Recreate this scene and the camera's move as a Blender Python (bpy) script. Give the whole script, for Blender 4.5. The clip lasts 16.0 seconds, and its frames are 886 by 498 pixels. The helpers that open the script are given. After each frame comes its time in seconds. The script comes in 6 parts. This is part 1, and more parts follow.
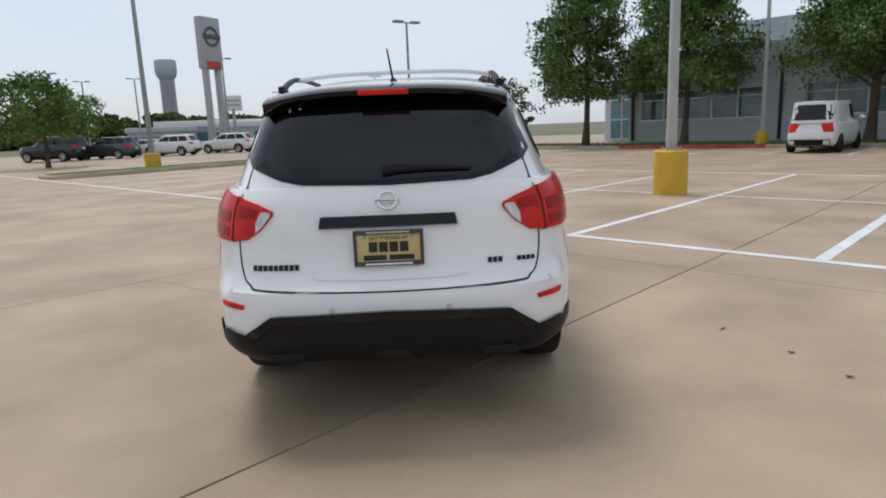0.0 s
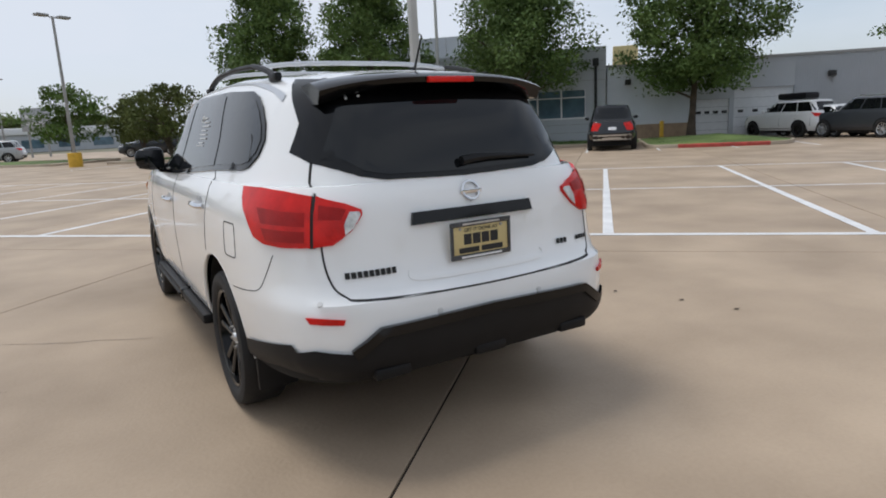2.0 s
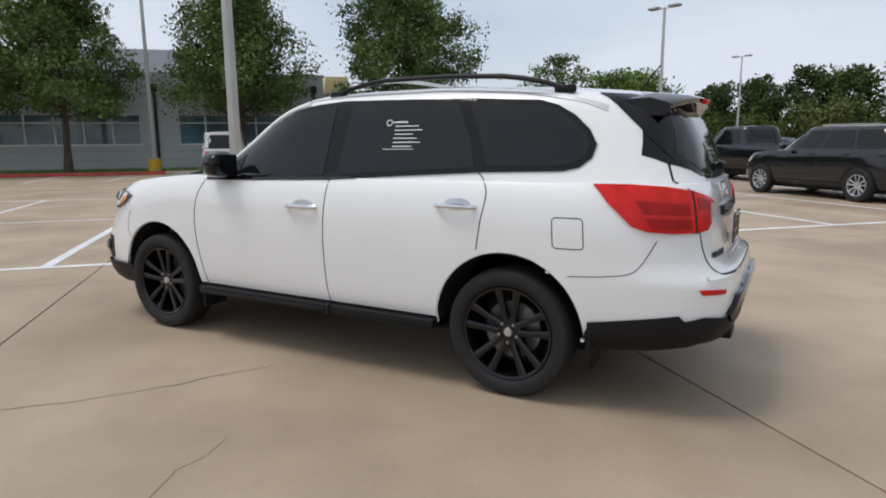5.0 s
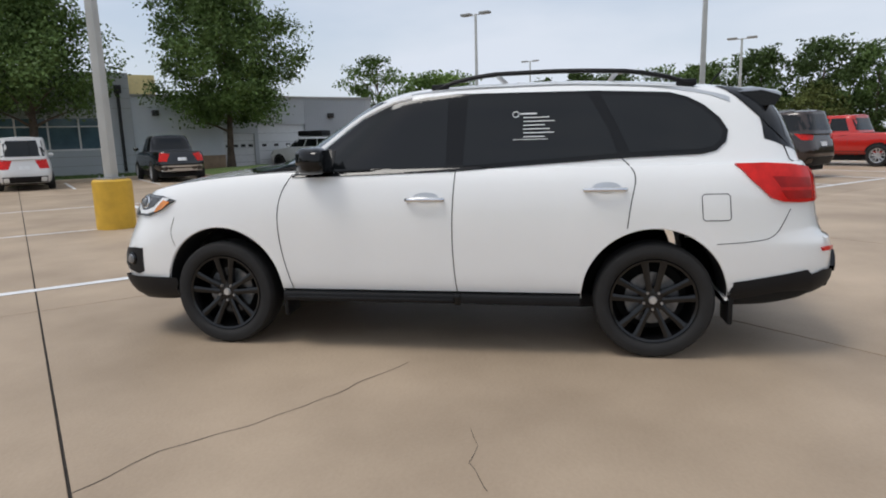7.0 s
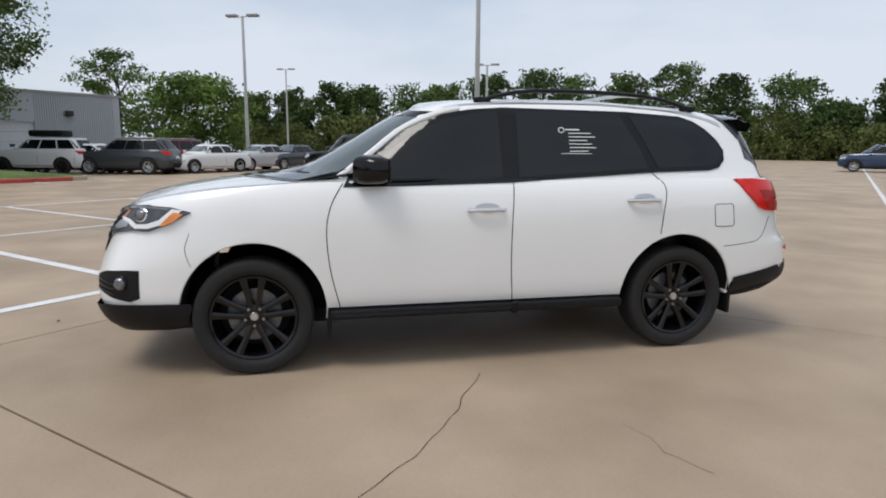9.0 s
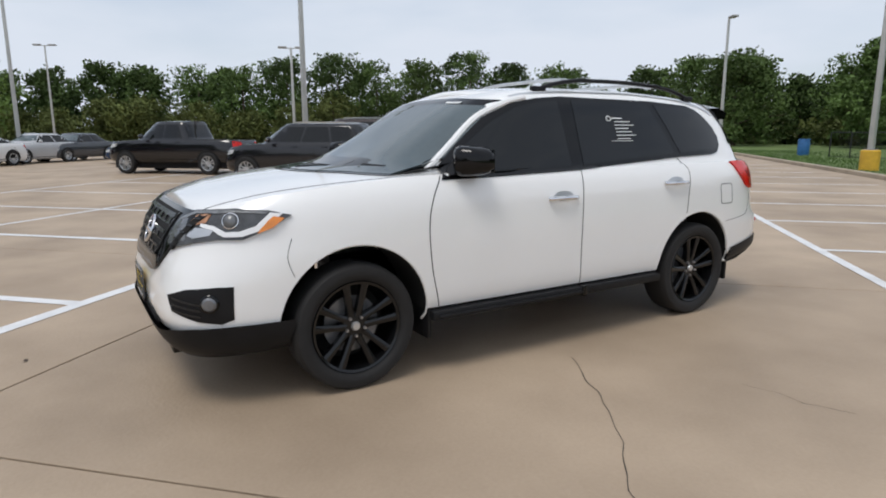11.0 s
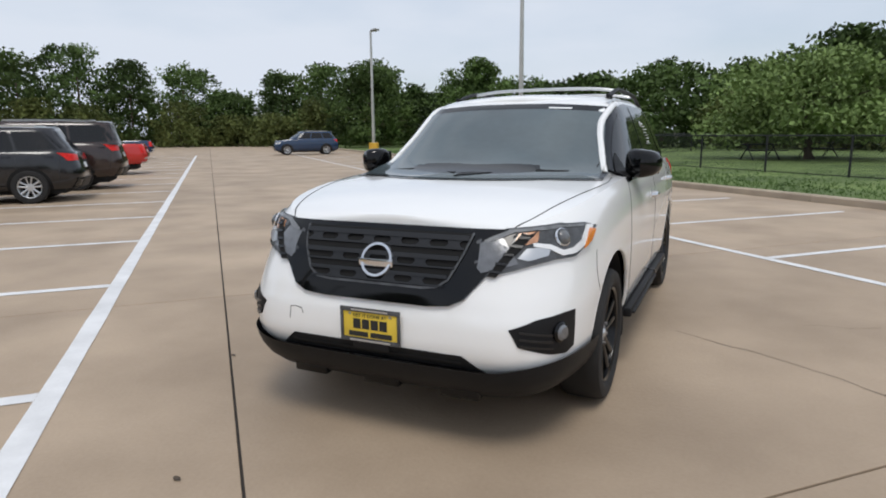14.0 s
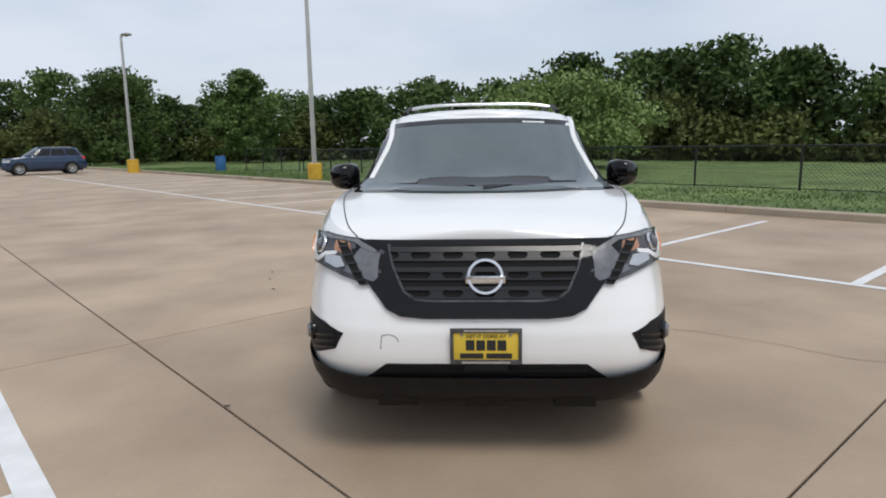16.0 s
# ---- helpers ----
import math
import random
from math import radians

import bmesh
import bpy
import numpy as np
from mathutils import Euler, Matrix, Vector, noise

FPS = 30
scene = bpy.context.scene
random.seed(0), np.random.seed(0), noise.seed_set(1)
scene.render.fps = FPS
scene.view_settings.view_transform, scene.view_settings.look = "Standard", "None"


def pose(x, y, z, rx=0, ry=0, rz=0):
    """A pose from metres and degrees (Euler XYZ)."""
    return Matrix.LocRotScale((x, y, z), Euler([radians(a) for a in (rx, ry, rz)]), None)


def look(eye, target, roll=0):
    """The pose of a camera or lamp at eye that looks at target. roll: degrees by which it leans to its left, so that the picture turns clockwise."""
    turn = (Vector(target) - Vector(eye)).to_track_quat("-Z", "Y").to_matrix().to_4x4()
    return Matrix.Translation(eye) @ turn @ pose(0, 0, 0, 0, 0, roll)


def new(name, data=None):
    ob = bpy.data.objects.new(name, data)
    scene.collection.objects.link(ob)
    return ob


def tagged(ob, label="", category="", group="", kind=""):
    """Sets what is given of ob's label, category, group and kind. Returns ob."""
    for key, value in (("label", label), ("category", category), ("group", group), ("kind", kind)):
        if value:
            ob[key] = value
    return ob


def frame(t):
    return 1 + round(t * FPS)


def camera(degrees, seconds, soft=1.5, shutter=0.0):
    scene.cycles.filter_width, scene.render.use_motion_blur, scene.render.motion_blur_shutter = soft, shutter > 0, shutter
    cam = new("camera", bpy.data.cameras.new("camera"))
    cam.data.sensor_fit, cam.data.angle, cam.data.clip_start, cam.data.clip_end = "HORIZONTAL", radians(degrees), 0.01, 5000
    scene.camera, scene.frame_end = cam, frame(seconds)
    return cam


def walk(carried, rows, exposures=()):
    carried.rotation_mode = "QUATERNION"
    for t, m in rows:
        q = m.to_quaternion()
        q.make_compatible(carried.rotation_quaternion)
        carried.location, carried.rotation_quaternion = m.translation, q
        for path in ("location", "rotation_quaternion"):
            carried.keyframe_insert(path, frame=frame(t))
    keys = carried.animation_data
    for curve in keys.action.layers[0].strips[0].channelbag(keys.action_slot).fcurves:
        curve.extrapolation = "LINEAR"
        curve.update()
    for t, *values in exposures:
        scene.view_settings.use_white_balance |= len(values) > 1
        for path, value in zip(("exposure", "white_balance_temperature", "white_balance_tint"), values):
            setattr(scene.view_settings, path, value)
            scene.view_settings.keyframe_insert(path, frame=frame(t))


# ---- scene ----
cam = camera(70.5, 16.0, 1.9)
PATH = [
    (0, (0.218, -5.261, 1.462), (0.241, -3.298, 1.081), -2.29),
    (0.5, (-0.237, -5.250, 1.436), (0.069, -3.308, 1.069), -1.07),
    (1, (-0.689, -5.125, 1.450), (-0.122, -3.248, 1.058), -0.94),
    (1.5, (-1.152, -4.988, 1.463), (-0.324, -3.212, 1.062), -2.64),
    (2, (-1.563, -4.718, 1.441), (-0.570, -3.028, 1.048), -2.78),
    (2.5, (-2.020, -4.454, 1.421), (-0.857, -2.872, 1.040), -1.95),
    (3, (-2.444, -4.142, 1.419), (-1.165, -2.651, 1.040), -1.25),
    (3.5, (-2.839, -3.796, 1.423), (-1.452, -2.404, 1.049), -0.72),
    (4, (-3.290, -3.446, 1.406), (-1.777, -2.184, 1.061), -0.17),
    (6.5, (-4.718, -1.322, 1.456), (-2.823, -0.796, 1.093), -1.67),
    (7, (-4.885, -0.801, 1.396), (-2.952, -0.423, 1.050), -1.61),
    (7.5, (-5.014, -0.314, 1.443), (-3.055, -0.131, 1.083), -0.63),
    (8, (-5.013, 0.257, 1.420), (-3.044, 0.239, 1.071), 0.51),
    (8.5, (-4.950, 0.703, 1.412), (-2.991, 0.471, 1.082), 0.99),
    (9, (-4.856, 1.221, 1.420), (-2.929, 0.796, 1.097), 0.39),
    (11.5, (-3.681, 3.305, 1.461), (-2.108, 2.136, 1.061), -0.10),
    (12, (-3.222, 3.727, 1.503), (-1.775, 2.414, 1.074), -0.22),
    (12.5, (-2.839, 4.101, 1.461), (-1.517, 2.655, 1.056), -0.77),
    (13, (-2.393, 4.427, 1.486), (-1.246, 2.839, 1.083), -0.90),
    (13.5, (-1.987, 4.658, 1.498), (-0.977, 2.978, 1.104), -0.80),
    (14, (-1.516, 4.982, 1.474), (-0.688, 3.198, 1.111), -0.55),
    (14.5, (-1.078, 5.148, 1.504), (-0.363, 3.321, 1.113), -1.15),
    (15, (-0.608, 5.295, 1.496), (-0.114, 3.393, 1.128), -1.70),
    (15.5, (-0.259, 5.373, 1.516), (0.018, 3.423, 1.169), -1.47),
    (16, (0.035, 5.283, 1.488), (0.145, 3.313, 1.159), -0.95),
]
walk(cam, [(t, look(e, g, r)) for t, e, g, r in PATH])

# ---- light: bright overcast sky, one wide soft sun ----
sun = new("sun", bpy.data.lights.new("sun", "SUN"))
sun.matrix_world = look((0, 0, 20), (5.0, -8.0, 0))
sun.data.energy, sun.data.angle, sun.data.color = 1.5, radians(22), (1.0, 0.97, 0.92)
world = bpy.data.worlds.new("sky")
scene.world = world
world.use_nodes = True
wn, wl = world.node_tree.nodes, world.node_tree.links
background = wn["Background"]
sky = wn.new("ShaderNodeTexSky")
sky.sky_type, sky.sun_disc = "NISHITA", False
sky.sun_elevation, sky.sun_rotation = radians(64), radians(328)
sky.dust_density, sky.air_density = 2.0, 1.0
coord = wn.new("ShaderNodeTexCoord")
spread = wn.new("ShaderNodeMapping")
spread.inputs["Scale"].default_value = (1.0, 1.0, 3.2)
cloud = wn.new("ShaderNodeTexNoise")
cloud.inputs["Scale"].default_value, cloud.inputs["Detail"].default_value, cloud.inputs["Roughness"].default_value = 1.7, 5, 0.5
ramp = wn.new("ShaderNodeValToRGB")
ramp.color_ramp.elements[0].position, ramp.color_ramp.elements[0].color = 0.36, (0.52, 0.52, 0.52, 1)
ramp.color_ramp.elements[1].position, ramp.color_ramp.elements[1].color = 0.62, (1, 1, 1, 1)
dim = wn.new("ShaderNodeMix")
dim.data_type = "RGBA"
gain = wn.new("ShaderNodeMix")
gain.data_type, gain.blend_type = "RGBA", "MULTIPLY"
gain.inputs[0].default_value = 1.0
gain.inputs[7].default_value = (0.135, 0.135, 0.135, 1)
wl.new(coord.outputs["Generated"], spread.inputs[0])
wl.new(spread.outputs[0], cloud.inputs["Vector"])
wl.new(cloud.outputs[0], ramp.inputs[0])
wl.new(sky.outputs[0], gain.inputs[6])
wl.new(ramp.outputs[0], dim.inputs[0])
wl.new(gain.outputs[2], dim.inputs[6])
dim.inputs[7].default_value = (0.71, 0.77, 0.87, 1)
wl.new(dim.outputs[2], background.inputs[0])
background.inputs[1].default_value = 1.0


# ---- materials ----
def material(name, color, rough=0.5, metal=0.0, vary=0.12, scale=6.0, fine=60.0, bump=0.0, coat=0.0, tint=None, random_tint=0.0, island=0.0, spec=0.5):
    """A surface with stains at one scale, grain at another and fine relief."""
    m = bpy.data.materials.new(name)
    m.use_nodes = True
    nodes, links = m.node_tree.nodes, m.node_tree.links
    bsdf = nodes["Principled BSDF"]
    bsdf.inputs["Roughness"].default_value = rough
    bsdf.inputs["Metallic"].default_value = metal
    bsdf.inputs["Coat Weight"].default_value = coat
    bsdf.inputs["Coat Roughness"].default_value = 0.04
    bsdf.inputs["Specular IOR Level"].default_value = spec
    place = nodes.new("ShaderNodeNewGeometry")
    big, small = nodes.new("ShaderNodeTexNoise"), nodes.new("ShaderNodeTexNoise")
    for tex, size, detail in ((big, scale, 5), (small, fine, 3)):
        tex.inputs["Scale"].default_value, tex.inputs["Detail"].default_value = size, detail
        links.new(place.outputs["Position"], tex.inputs["Vector"])
    dark = [c * (1 - vary) for c in color]
    light = [min(1, c * (1 + vary)) for c in (tint or color)]
    mix = nodes.new("ShaderNodeMix")
    mix.data_type = "RGBA"
    mix.inputs[6].default_value, mix.inputs[7].default_value = (*dark, 1), (*light, 1)
    add = nodes.new("ShaderNodeMath")
    add.operation = "MULTIPLY_ADD"
    add.inputs[1].default_value = 0.35
    links.new(small.outputs[0], add.inputs[0])
    spreadout = nodes.new("ShaderNodeMapRange")
    spreadout.inputs[1].default_value, spreadout.inputs[2].default_value = 0.3, 0.7
    spreadout.inputs[3].default_value, spreadout.inputs[4].default_value = -0.15, 0.8
    links.new(big.outputs[0], spreadout.inputs[0])
    links.new(spreadout.outputs[0], add.inputs[2])
    links.new(add.outputs[0], mix.inputs[0])
    out = mix.outputs[2]
    if random_tint or island:
        info = nodes.new("ShaderNodeObjectInfo" if random_tint else "ShaderNodeNewGeometry")
        hue = nodes.new("ShaderNodeHueSaturation")
        span = nodes.new("ShaderNodeMapRange")
        amount = random_tint or island
        span.inputs[3].default_value, span.inputs[4].default_value = 1 - amount, 1 + amount
        links.new(info.outputs["Random" if random_tint else "Random Per Island"], span.inputs[0])
        links.new(span.outputs[0], hue.inputs["Value"])
        links.new(out, hue.inputs["Color"])
        out = hue.outputs[0]
    links.new(out, bsdf.inputs["Base Color"])
    if bump:
        relief = nodes.new("ShaderNodeBump")
        relief.inputs["Strength"].default_value, relief.inputs["Distance"].default_value = bump, 0.02
        links.new(small.outputs[0], relief.inputs["Height"])
        links.new(relief.outputs[0], bsdf.inputs["Normal"])
    return m


def paint(name, color, vary=0.03):
    return material(name, color, 0.16, 0.0, vary, 2.0, 300.0, 0.0, 0.5)


concrete = material("concrete", (0.355, 0.266, 0.184), 0.60, 0, 0.16, 0.75, 45, 0.15, tint=(0.40, 0.308, 0.220), random_tint=0.05, spec=0.4)
joint_fill = material("joint_sealant", (0.035, 0.03, 0.026), 0.9, 0, 0.3, 8, 60)
kerb_stone = material("kerb_concrete", (0.40, 0.33, 0.25), 0.8, 0, 0.15, 1.5, 60, 0.2)
line_paint = material("white_line_paint", (0.70, 0.70, 0.70), 0.65, 0, 0.12, 3, 40, 0.1)
red_paint = material("red_kerb_paint", (0.42, 0.06, 0.045), 0.65, 0, 0.3, 4, 50, 0.1)
yellow_paint = material("yellow_paint", (0.62, 0.37, 0.035), 0.6, 0, 0.12, 5, 50, 0.1)
grass_mat = material("grass", (0.075, 0.125, 0.028), 0.9, 0, 0.3, 0.5, 30, 0.6, tint=(0.12, 0.17, 0.045))
soil_mat = material("far_ground", (0.16, 0.15, 0.10), 0.95, 0, 0.3, 0.08, 3, 0.2)
blade_mat = material("grass_blade", (0.07, 0.13, 0.025), 0.8, 0, 0.3, 1, 30, island=0.18)
white_pearl = material("pearl_white_paint", (0.86, 0.86, 0.85), 0.24, 0.0, 0.015, 2.0, 400, 0.0, 0.9)
white_car_trim = material("white_sensor_cap", (0.62, 0.62, 0.61), 0.35, 0, 0.05)
gap_black = material("panel_gap", (0.02, 0.02, 0.02), 0.8, 0, 0.1)
black_gloss = material("gloss_black", (0.003, 0.003, 0.0035), 0.06, 0, 0.1, 3, 80, 0.0, 0.0, spec=0.34)
black_plastic = material("black_plastic", (0.010, 0.010, 0.011), 0.5, 0, 0.15, 8, 300, 0.05, spec=0.22)
black_rim = material("black_rim", (0.005, 0.005, 0.0055), 0.2, 0.1, 0.15, 5, 120)
rubber = material("tyre_rubber", (0.011, 0.0105, 0.0105), 0.75, 0, 0.2, 10, 150, 0.15)
steel = material("brushed_steel", (0.42, 0.42, 0.43), 0.35, 0.9, 0.1, 10, 200)
chrome = material("chrome", (0.75, 0.75, 0.76), 0.12, 1.0, 0.04)
silver = material("satin_silver", (0.58, 0.59, 0.60), 0.3, 0.8, 0.06)
tint_glass = material("tinted_glass", (0.006, 0.007, 0.008), 0.04, 0, 0.1, 2, 50, spec=0.42)
screen_glass = material("windscreen_glass", (0.075, 0.098, 0.105), 0.04, 0, 0.25, 1.2, 20, spec=0.95)
red_lens = material("red_lens", (0.60, 0.014, 0.010), 0.08, 0, 0.2, 12, 90, 0.1, 0.0, spec=0.3)
red_lens_dark = material("dark_red_lens", (0.34, 0.006, 0.004), 0.12, 0, 0.2, 14, 120, 0.2, 0.0, spec=0.3)
clear_lens = material("clear_lens", (0.62, 0.62, 0.60), 0.15, 0.3, 0.3, 40, 150, 0.2, 0.8)
grille_satin = material("satin_black_bar", (0.013, 0.013, 0.014), 0.25, 0.1, 0.1, 6, 90, spec=0.5)
lamp_housing = material("lamp_housing", (0.075, 0.078, 0.083), 0.15, 0.1, 0.4, 12, 90, 0.02, 0.0, spec=0.35)
lamp_clear = material("clear_grey_lens", (0.15, 0.155, 0.165), 0.12, 0.3, 0.25, 18, 90, 0.1, 0.8)
amber_bulb = material("pale_amber_lens", (0.42, 0.20, 0.10), 0.2, 0.1, 0.3, 40, 120, 0.2, 0.8)
lamp_grey = material("grey_lamp_plastic", (0.16, 0.165, 0.17), 0.2, 0.2, 0.3, 20, 90, 0.1, 0.6)
amber_lens = material("amber_lens", (0.75, 0.24, 0.03), 0.15, 0, 0.15, 20, 90, 0.1, 0.8)
white_lens = material("white_light_guide", (0.80, 0.81, 0.82), 0.25, 0, 0.03, coat=0.8)
plate_yellow = material("plate_yellow", (0.78, 0.56, 0.06), 0.5, 0, 0.06)
plate_cream = material("plate_cream", (0.62, 0.50, 0.24), 0.5, 0, 0.06)
ink = material("black_print", (0.02, 0.02, 0.02), 0.6, 0, 0.05)
white_print = material("white_print", (0.75, 0.76, 0.76), 0.6, 0, 0.05)
pole_paint = material("grey_pole_paint", (0.45, 0.46, 0.45), 0.5, 0.1, 0.08, 2, 60)
pole_dark = material("weathered_pole", (0.30, 0.30, 0.29), 0.55, 0.1, 0.1, 2, 60)
bark = material("bark", (0.085, 0.062, 0.045), 0.95, 0, 0.35, 3, 30, 0.6)
leaf_a = material("leaf_deep_green", (0.066, 0.112, 0.030), 0.55, 0, 0.35, 0.5, 8, island=0.22, tint=(0.098, 0.152, 0.044), spec=0.15)
leaf_b = material("leaf_mid_green", (0.070, 0.125, 0.024), 0.55, 0, 0.35, 0.3, 6, island=0.18, tint=(0.105, 0.165, 0.038), spec=0.15)
leaf_c = material("leaf_olive_green", (0.070, 0.090, 0.026), 0.65, 0, 0.35, 0.3, 6, island=0.18, tint=(0.105, 0.125, 0.038), spec=0.15)
leaf_d = material("leaf_pale_green", (0.150, 0.215, 0.065), 0.65, 0, 0.25, 0.4, 8, island=0.15, tint=(0.18, 0.25, 0.085), spec=0.15)
leaf_e = material("leaf_dark_wood", (0.042, 0.072, 0.021), 0.65, 0, 0.4, 0.12, 3, island=0.22, tint=(0.068, 0.105, 0.030), spec=0.15)
metal_wall = material("grey_metal_siding", (0.42, 0.44, 0.46), 0.5, 0.1, 0.05, 0.6, 30)
metal_wall_light = material("pale_metal_siding", (0.62, 0.65, 0.69), 0.5, 0.1, 0.06, 0.6, 30)
door_white = material("white_door_panel", (0.62, 0.63, 0.64), 0.5, 0, 0.05)
building_glass = material("building_glass", (0.09, 0.15, 0.19), 0.06, 0, 0.4, 0.7, 4, spec=0.8)
teal_glass = material("teal_glass", (0.10, 0.22, 0.25), 0.08, 0, 0.3, 0.5, 4, spec=0.8)
trim_white = material("white_trim", (0.7, 0.7, 0.7), 0.5, 0, 0.05)
brick_mat = material("tan_masonry", (0.30, 0.22, 0.15), 0.85, 0, 0.2, 3, 40, 0.2)
fence_mat = material("black_fence", (0.018, 0.019, 0.02), 0.6, 0.2, 0.2)
blue_plastic = material("blue_plastic", (0.03, 0.13, 0.33), 0.5, 0, 0.15)
sign_grey = material("sign_grey_panel", (0.36, 0.37, 0.38), 0.5, 0.1, 0.06)
tower_grey = material("painted_steel_grey", (0.42, 0.44, 0.47), 0.6, 0, 0.08, 0.2, 2)
# near-black for liners and underside, and for shade painted into hollows
dark_void = material("dark_parts_and_shade", (0.006, 0.006, 0.006), 0.95, 0, 0.2)


# ---- building blocks ----
def mesh_of(name, verts, faces, mats, smooth=False):
    me = bpy.data.meshes.new(name)
    me.from_pydata([tuple(v) for v in verts], [], faces)
    for m in mats if isinstance(mats, (list, tuple)) else [mats]:
        me.materials.append(m)
    if smooth:
        me.shade_smooth()
        me.set_sharp_from_angle(angle=radians(38))
    return me


def attach(ob, parent):
    ob.parent = parent
    return ob


def part(name, bm, mat, parent, label="", smooth=True, angle=38):
    me = bpy.data.meshes.new(name)
    bmesh.ops.recalc_face_normals(bm, faces=bm.faces)
    bm.to_mesh(me)
    bm.free()
    me.materials.append(mat)
    if smooth:
        me.shade_smooth()
        me.set_sharp_from_angle(angle=radians(angle))
    ob = new(name, me)
    ob.parent = parent
    if label:
        tagged(ob, label)
    return ob


def thing(name, label, category, group="", kind=""):
    ob = new(name)
    ob.empty_display_size = 0.2
    return tagged(ob, label, category, group, kind)


def add_box(bm, x0, x1, y0, y1, z0, z1, bevel=0.0, m=None):
    r = bmesh.ops.create_cube(bm, size=1.0)
    vs = r["verts"]
    for v in vs:
        v.co = Vector(((x0 + x1) / 2 + v.co.x * (x1 - x0), (y0 + y1) / 2 + v.co.y * (y1 - y0), (z0 + z1) / 2 + v.co.z * (z1 - z0)))
    if bevel:
        es = list({e for v in vs for e in v.link_edges})
        r2 = bmesh.ops.bevel(bm, geom=es, offset=bevel, segments=2, affect="EDGES", profile=0.5)
        vs = list({v for f in r2["faces"] for v in f.verts} | {v for v in vs if v.is_valid})
    if m is not None:
        bmesh.ops.transform(bm, matrix=m, verts=vs)
    return vs


def box(name, x0, x1, y0, y1, z0, z1, mat, parent=None, bevel=0.0, label="", m=None):
    bm = bmesh.new()
    add_box(bm, x0, x1, y0, y1, z0, z1, bevel, m)
    return part(name, bm, mat, parent, label)


def add_tube(bm, a, b, r0, r1, seg=10, caps=True):
    a, b = Vector(a), Vector(b)
    turn = (b - a).to_track_quat("Z", "Y").to_matrix().to_4x4()
    return bmesh.ops.create_cone(bm, cap_ends=caps, segments=seg, radius1=r0, radius2=r1, depth=(b - a).length,
                                 matrix=Matrix.Translation((a + b) / 2) @ turn)["verts"]


def tube(name, a, b, r0, r1, mat, parent=None, seg=10, label=""):
    bm = bmesh.new()
    add_tube(bm, a, b, r0, r1, seg)
    return part(name, bm, mat, parent, label)


def lathe(profile, seg, axis="x"):
    """A bmesh turned from a profile of (radius, along)."""
    bm = bmesh.new()
    rings = []
    for k in range(seg):
        c, s = math.cos(2 * math.pi * k / seg), math.sin(2 * math.pi * k / seg)
        rings.append([bm.verts.new((a, r * c, r * s) if axis == "x" else (r * c, r * s, a)) for r, a in profile])
    for k in range(seg):
        p, q = rings[k], rings[(k + 1) % seg]
        for i in range(len(profile) - 1):
            bm.faces.new((p[i], p[i + 1], q[i + 1], q[i]))
    bmesh.ops.remove_doubles(bm, verts=bm.verts, dist=1e-5)
    return bm


def sweep(name, pts, r, mat, parent, seg=8, flat=1.0, label=""):
    """A rounded bar along points; flat squeezes its height."""
    bm = bmesh.new()
    rings = []
    for i, p in enumerate(pts):
        ahead = (Vector(pts[min(i + 1, len(pts) - 1)]) - Vector(pts[max(i - 1, 0)])).normalized()
        side = ahead.cross(Vector((0, 0, 1)))
        side = side.normalized() if side.length > 1e-3 else Vector((1, 0, 0))
        up = side.cross(ahead)
        rad = float(r[i] if isinstance(r, (list, tuple)) else r)
        rings.append([bm.verts.new(Vector(p) + rad * (math.cos(2 * math.pi * k / seg) * side + flat * math.sin(2 * math.pi * k / seg) * up)) for k in range(seg)])
    for p, q in zip(rings, rings[1:]):
        for k in range(seg):
            bm.faces.new((p[k], p[(k + 1) % seg], q[(k + 1) % seg], q[k]))
    bm.faces.new(rings[0])
    bm.faces.new(rings[-1])
    return part(name, bm, mat, parent, label)


from mathutils.bvhtree import BVHTree
from mathutils.geometry import delaunay_2d_cdt

# ---- car bodies: horizontal rings lofted upwards ----
def half_outline(w, yf, yr, nf, nr, count):
    """Half a plan outline from the nose's middle to the tail's middle, in even steps."""
    ph = np.linspace(0, math.pi, 1600)
    s, c = np.sin(ph).clip(0, 1), np.cos(ph)
    n = np.where(c >= 0, nf, nr)
    x = w * s ** (2 / n)
    y = np.where(c >= 0, yf, yr) * np.sign(c) * np.abs(c) ** (2 / n)
    run = np.r_[0, np.cumsum(np.hypot(np.diff(x), np.diff(y)))]
    at = np.linspace(0, run[-1], count + 1)
    return np.interp(at, run, x), np.interp(at, run, y)


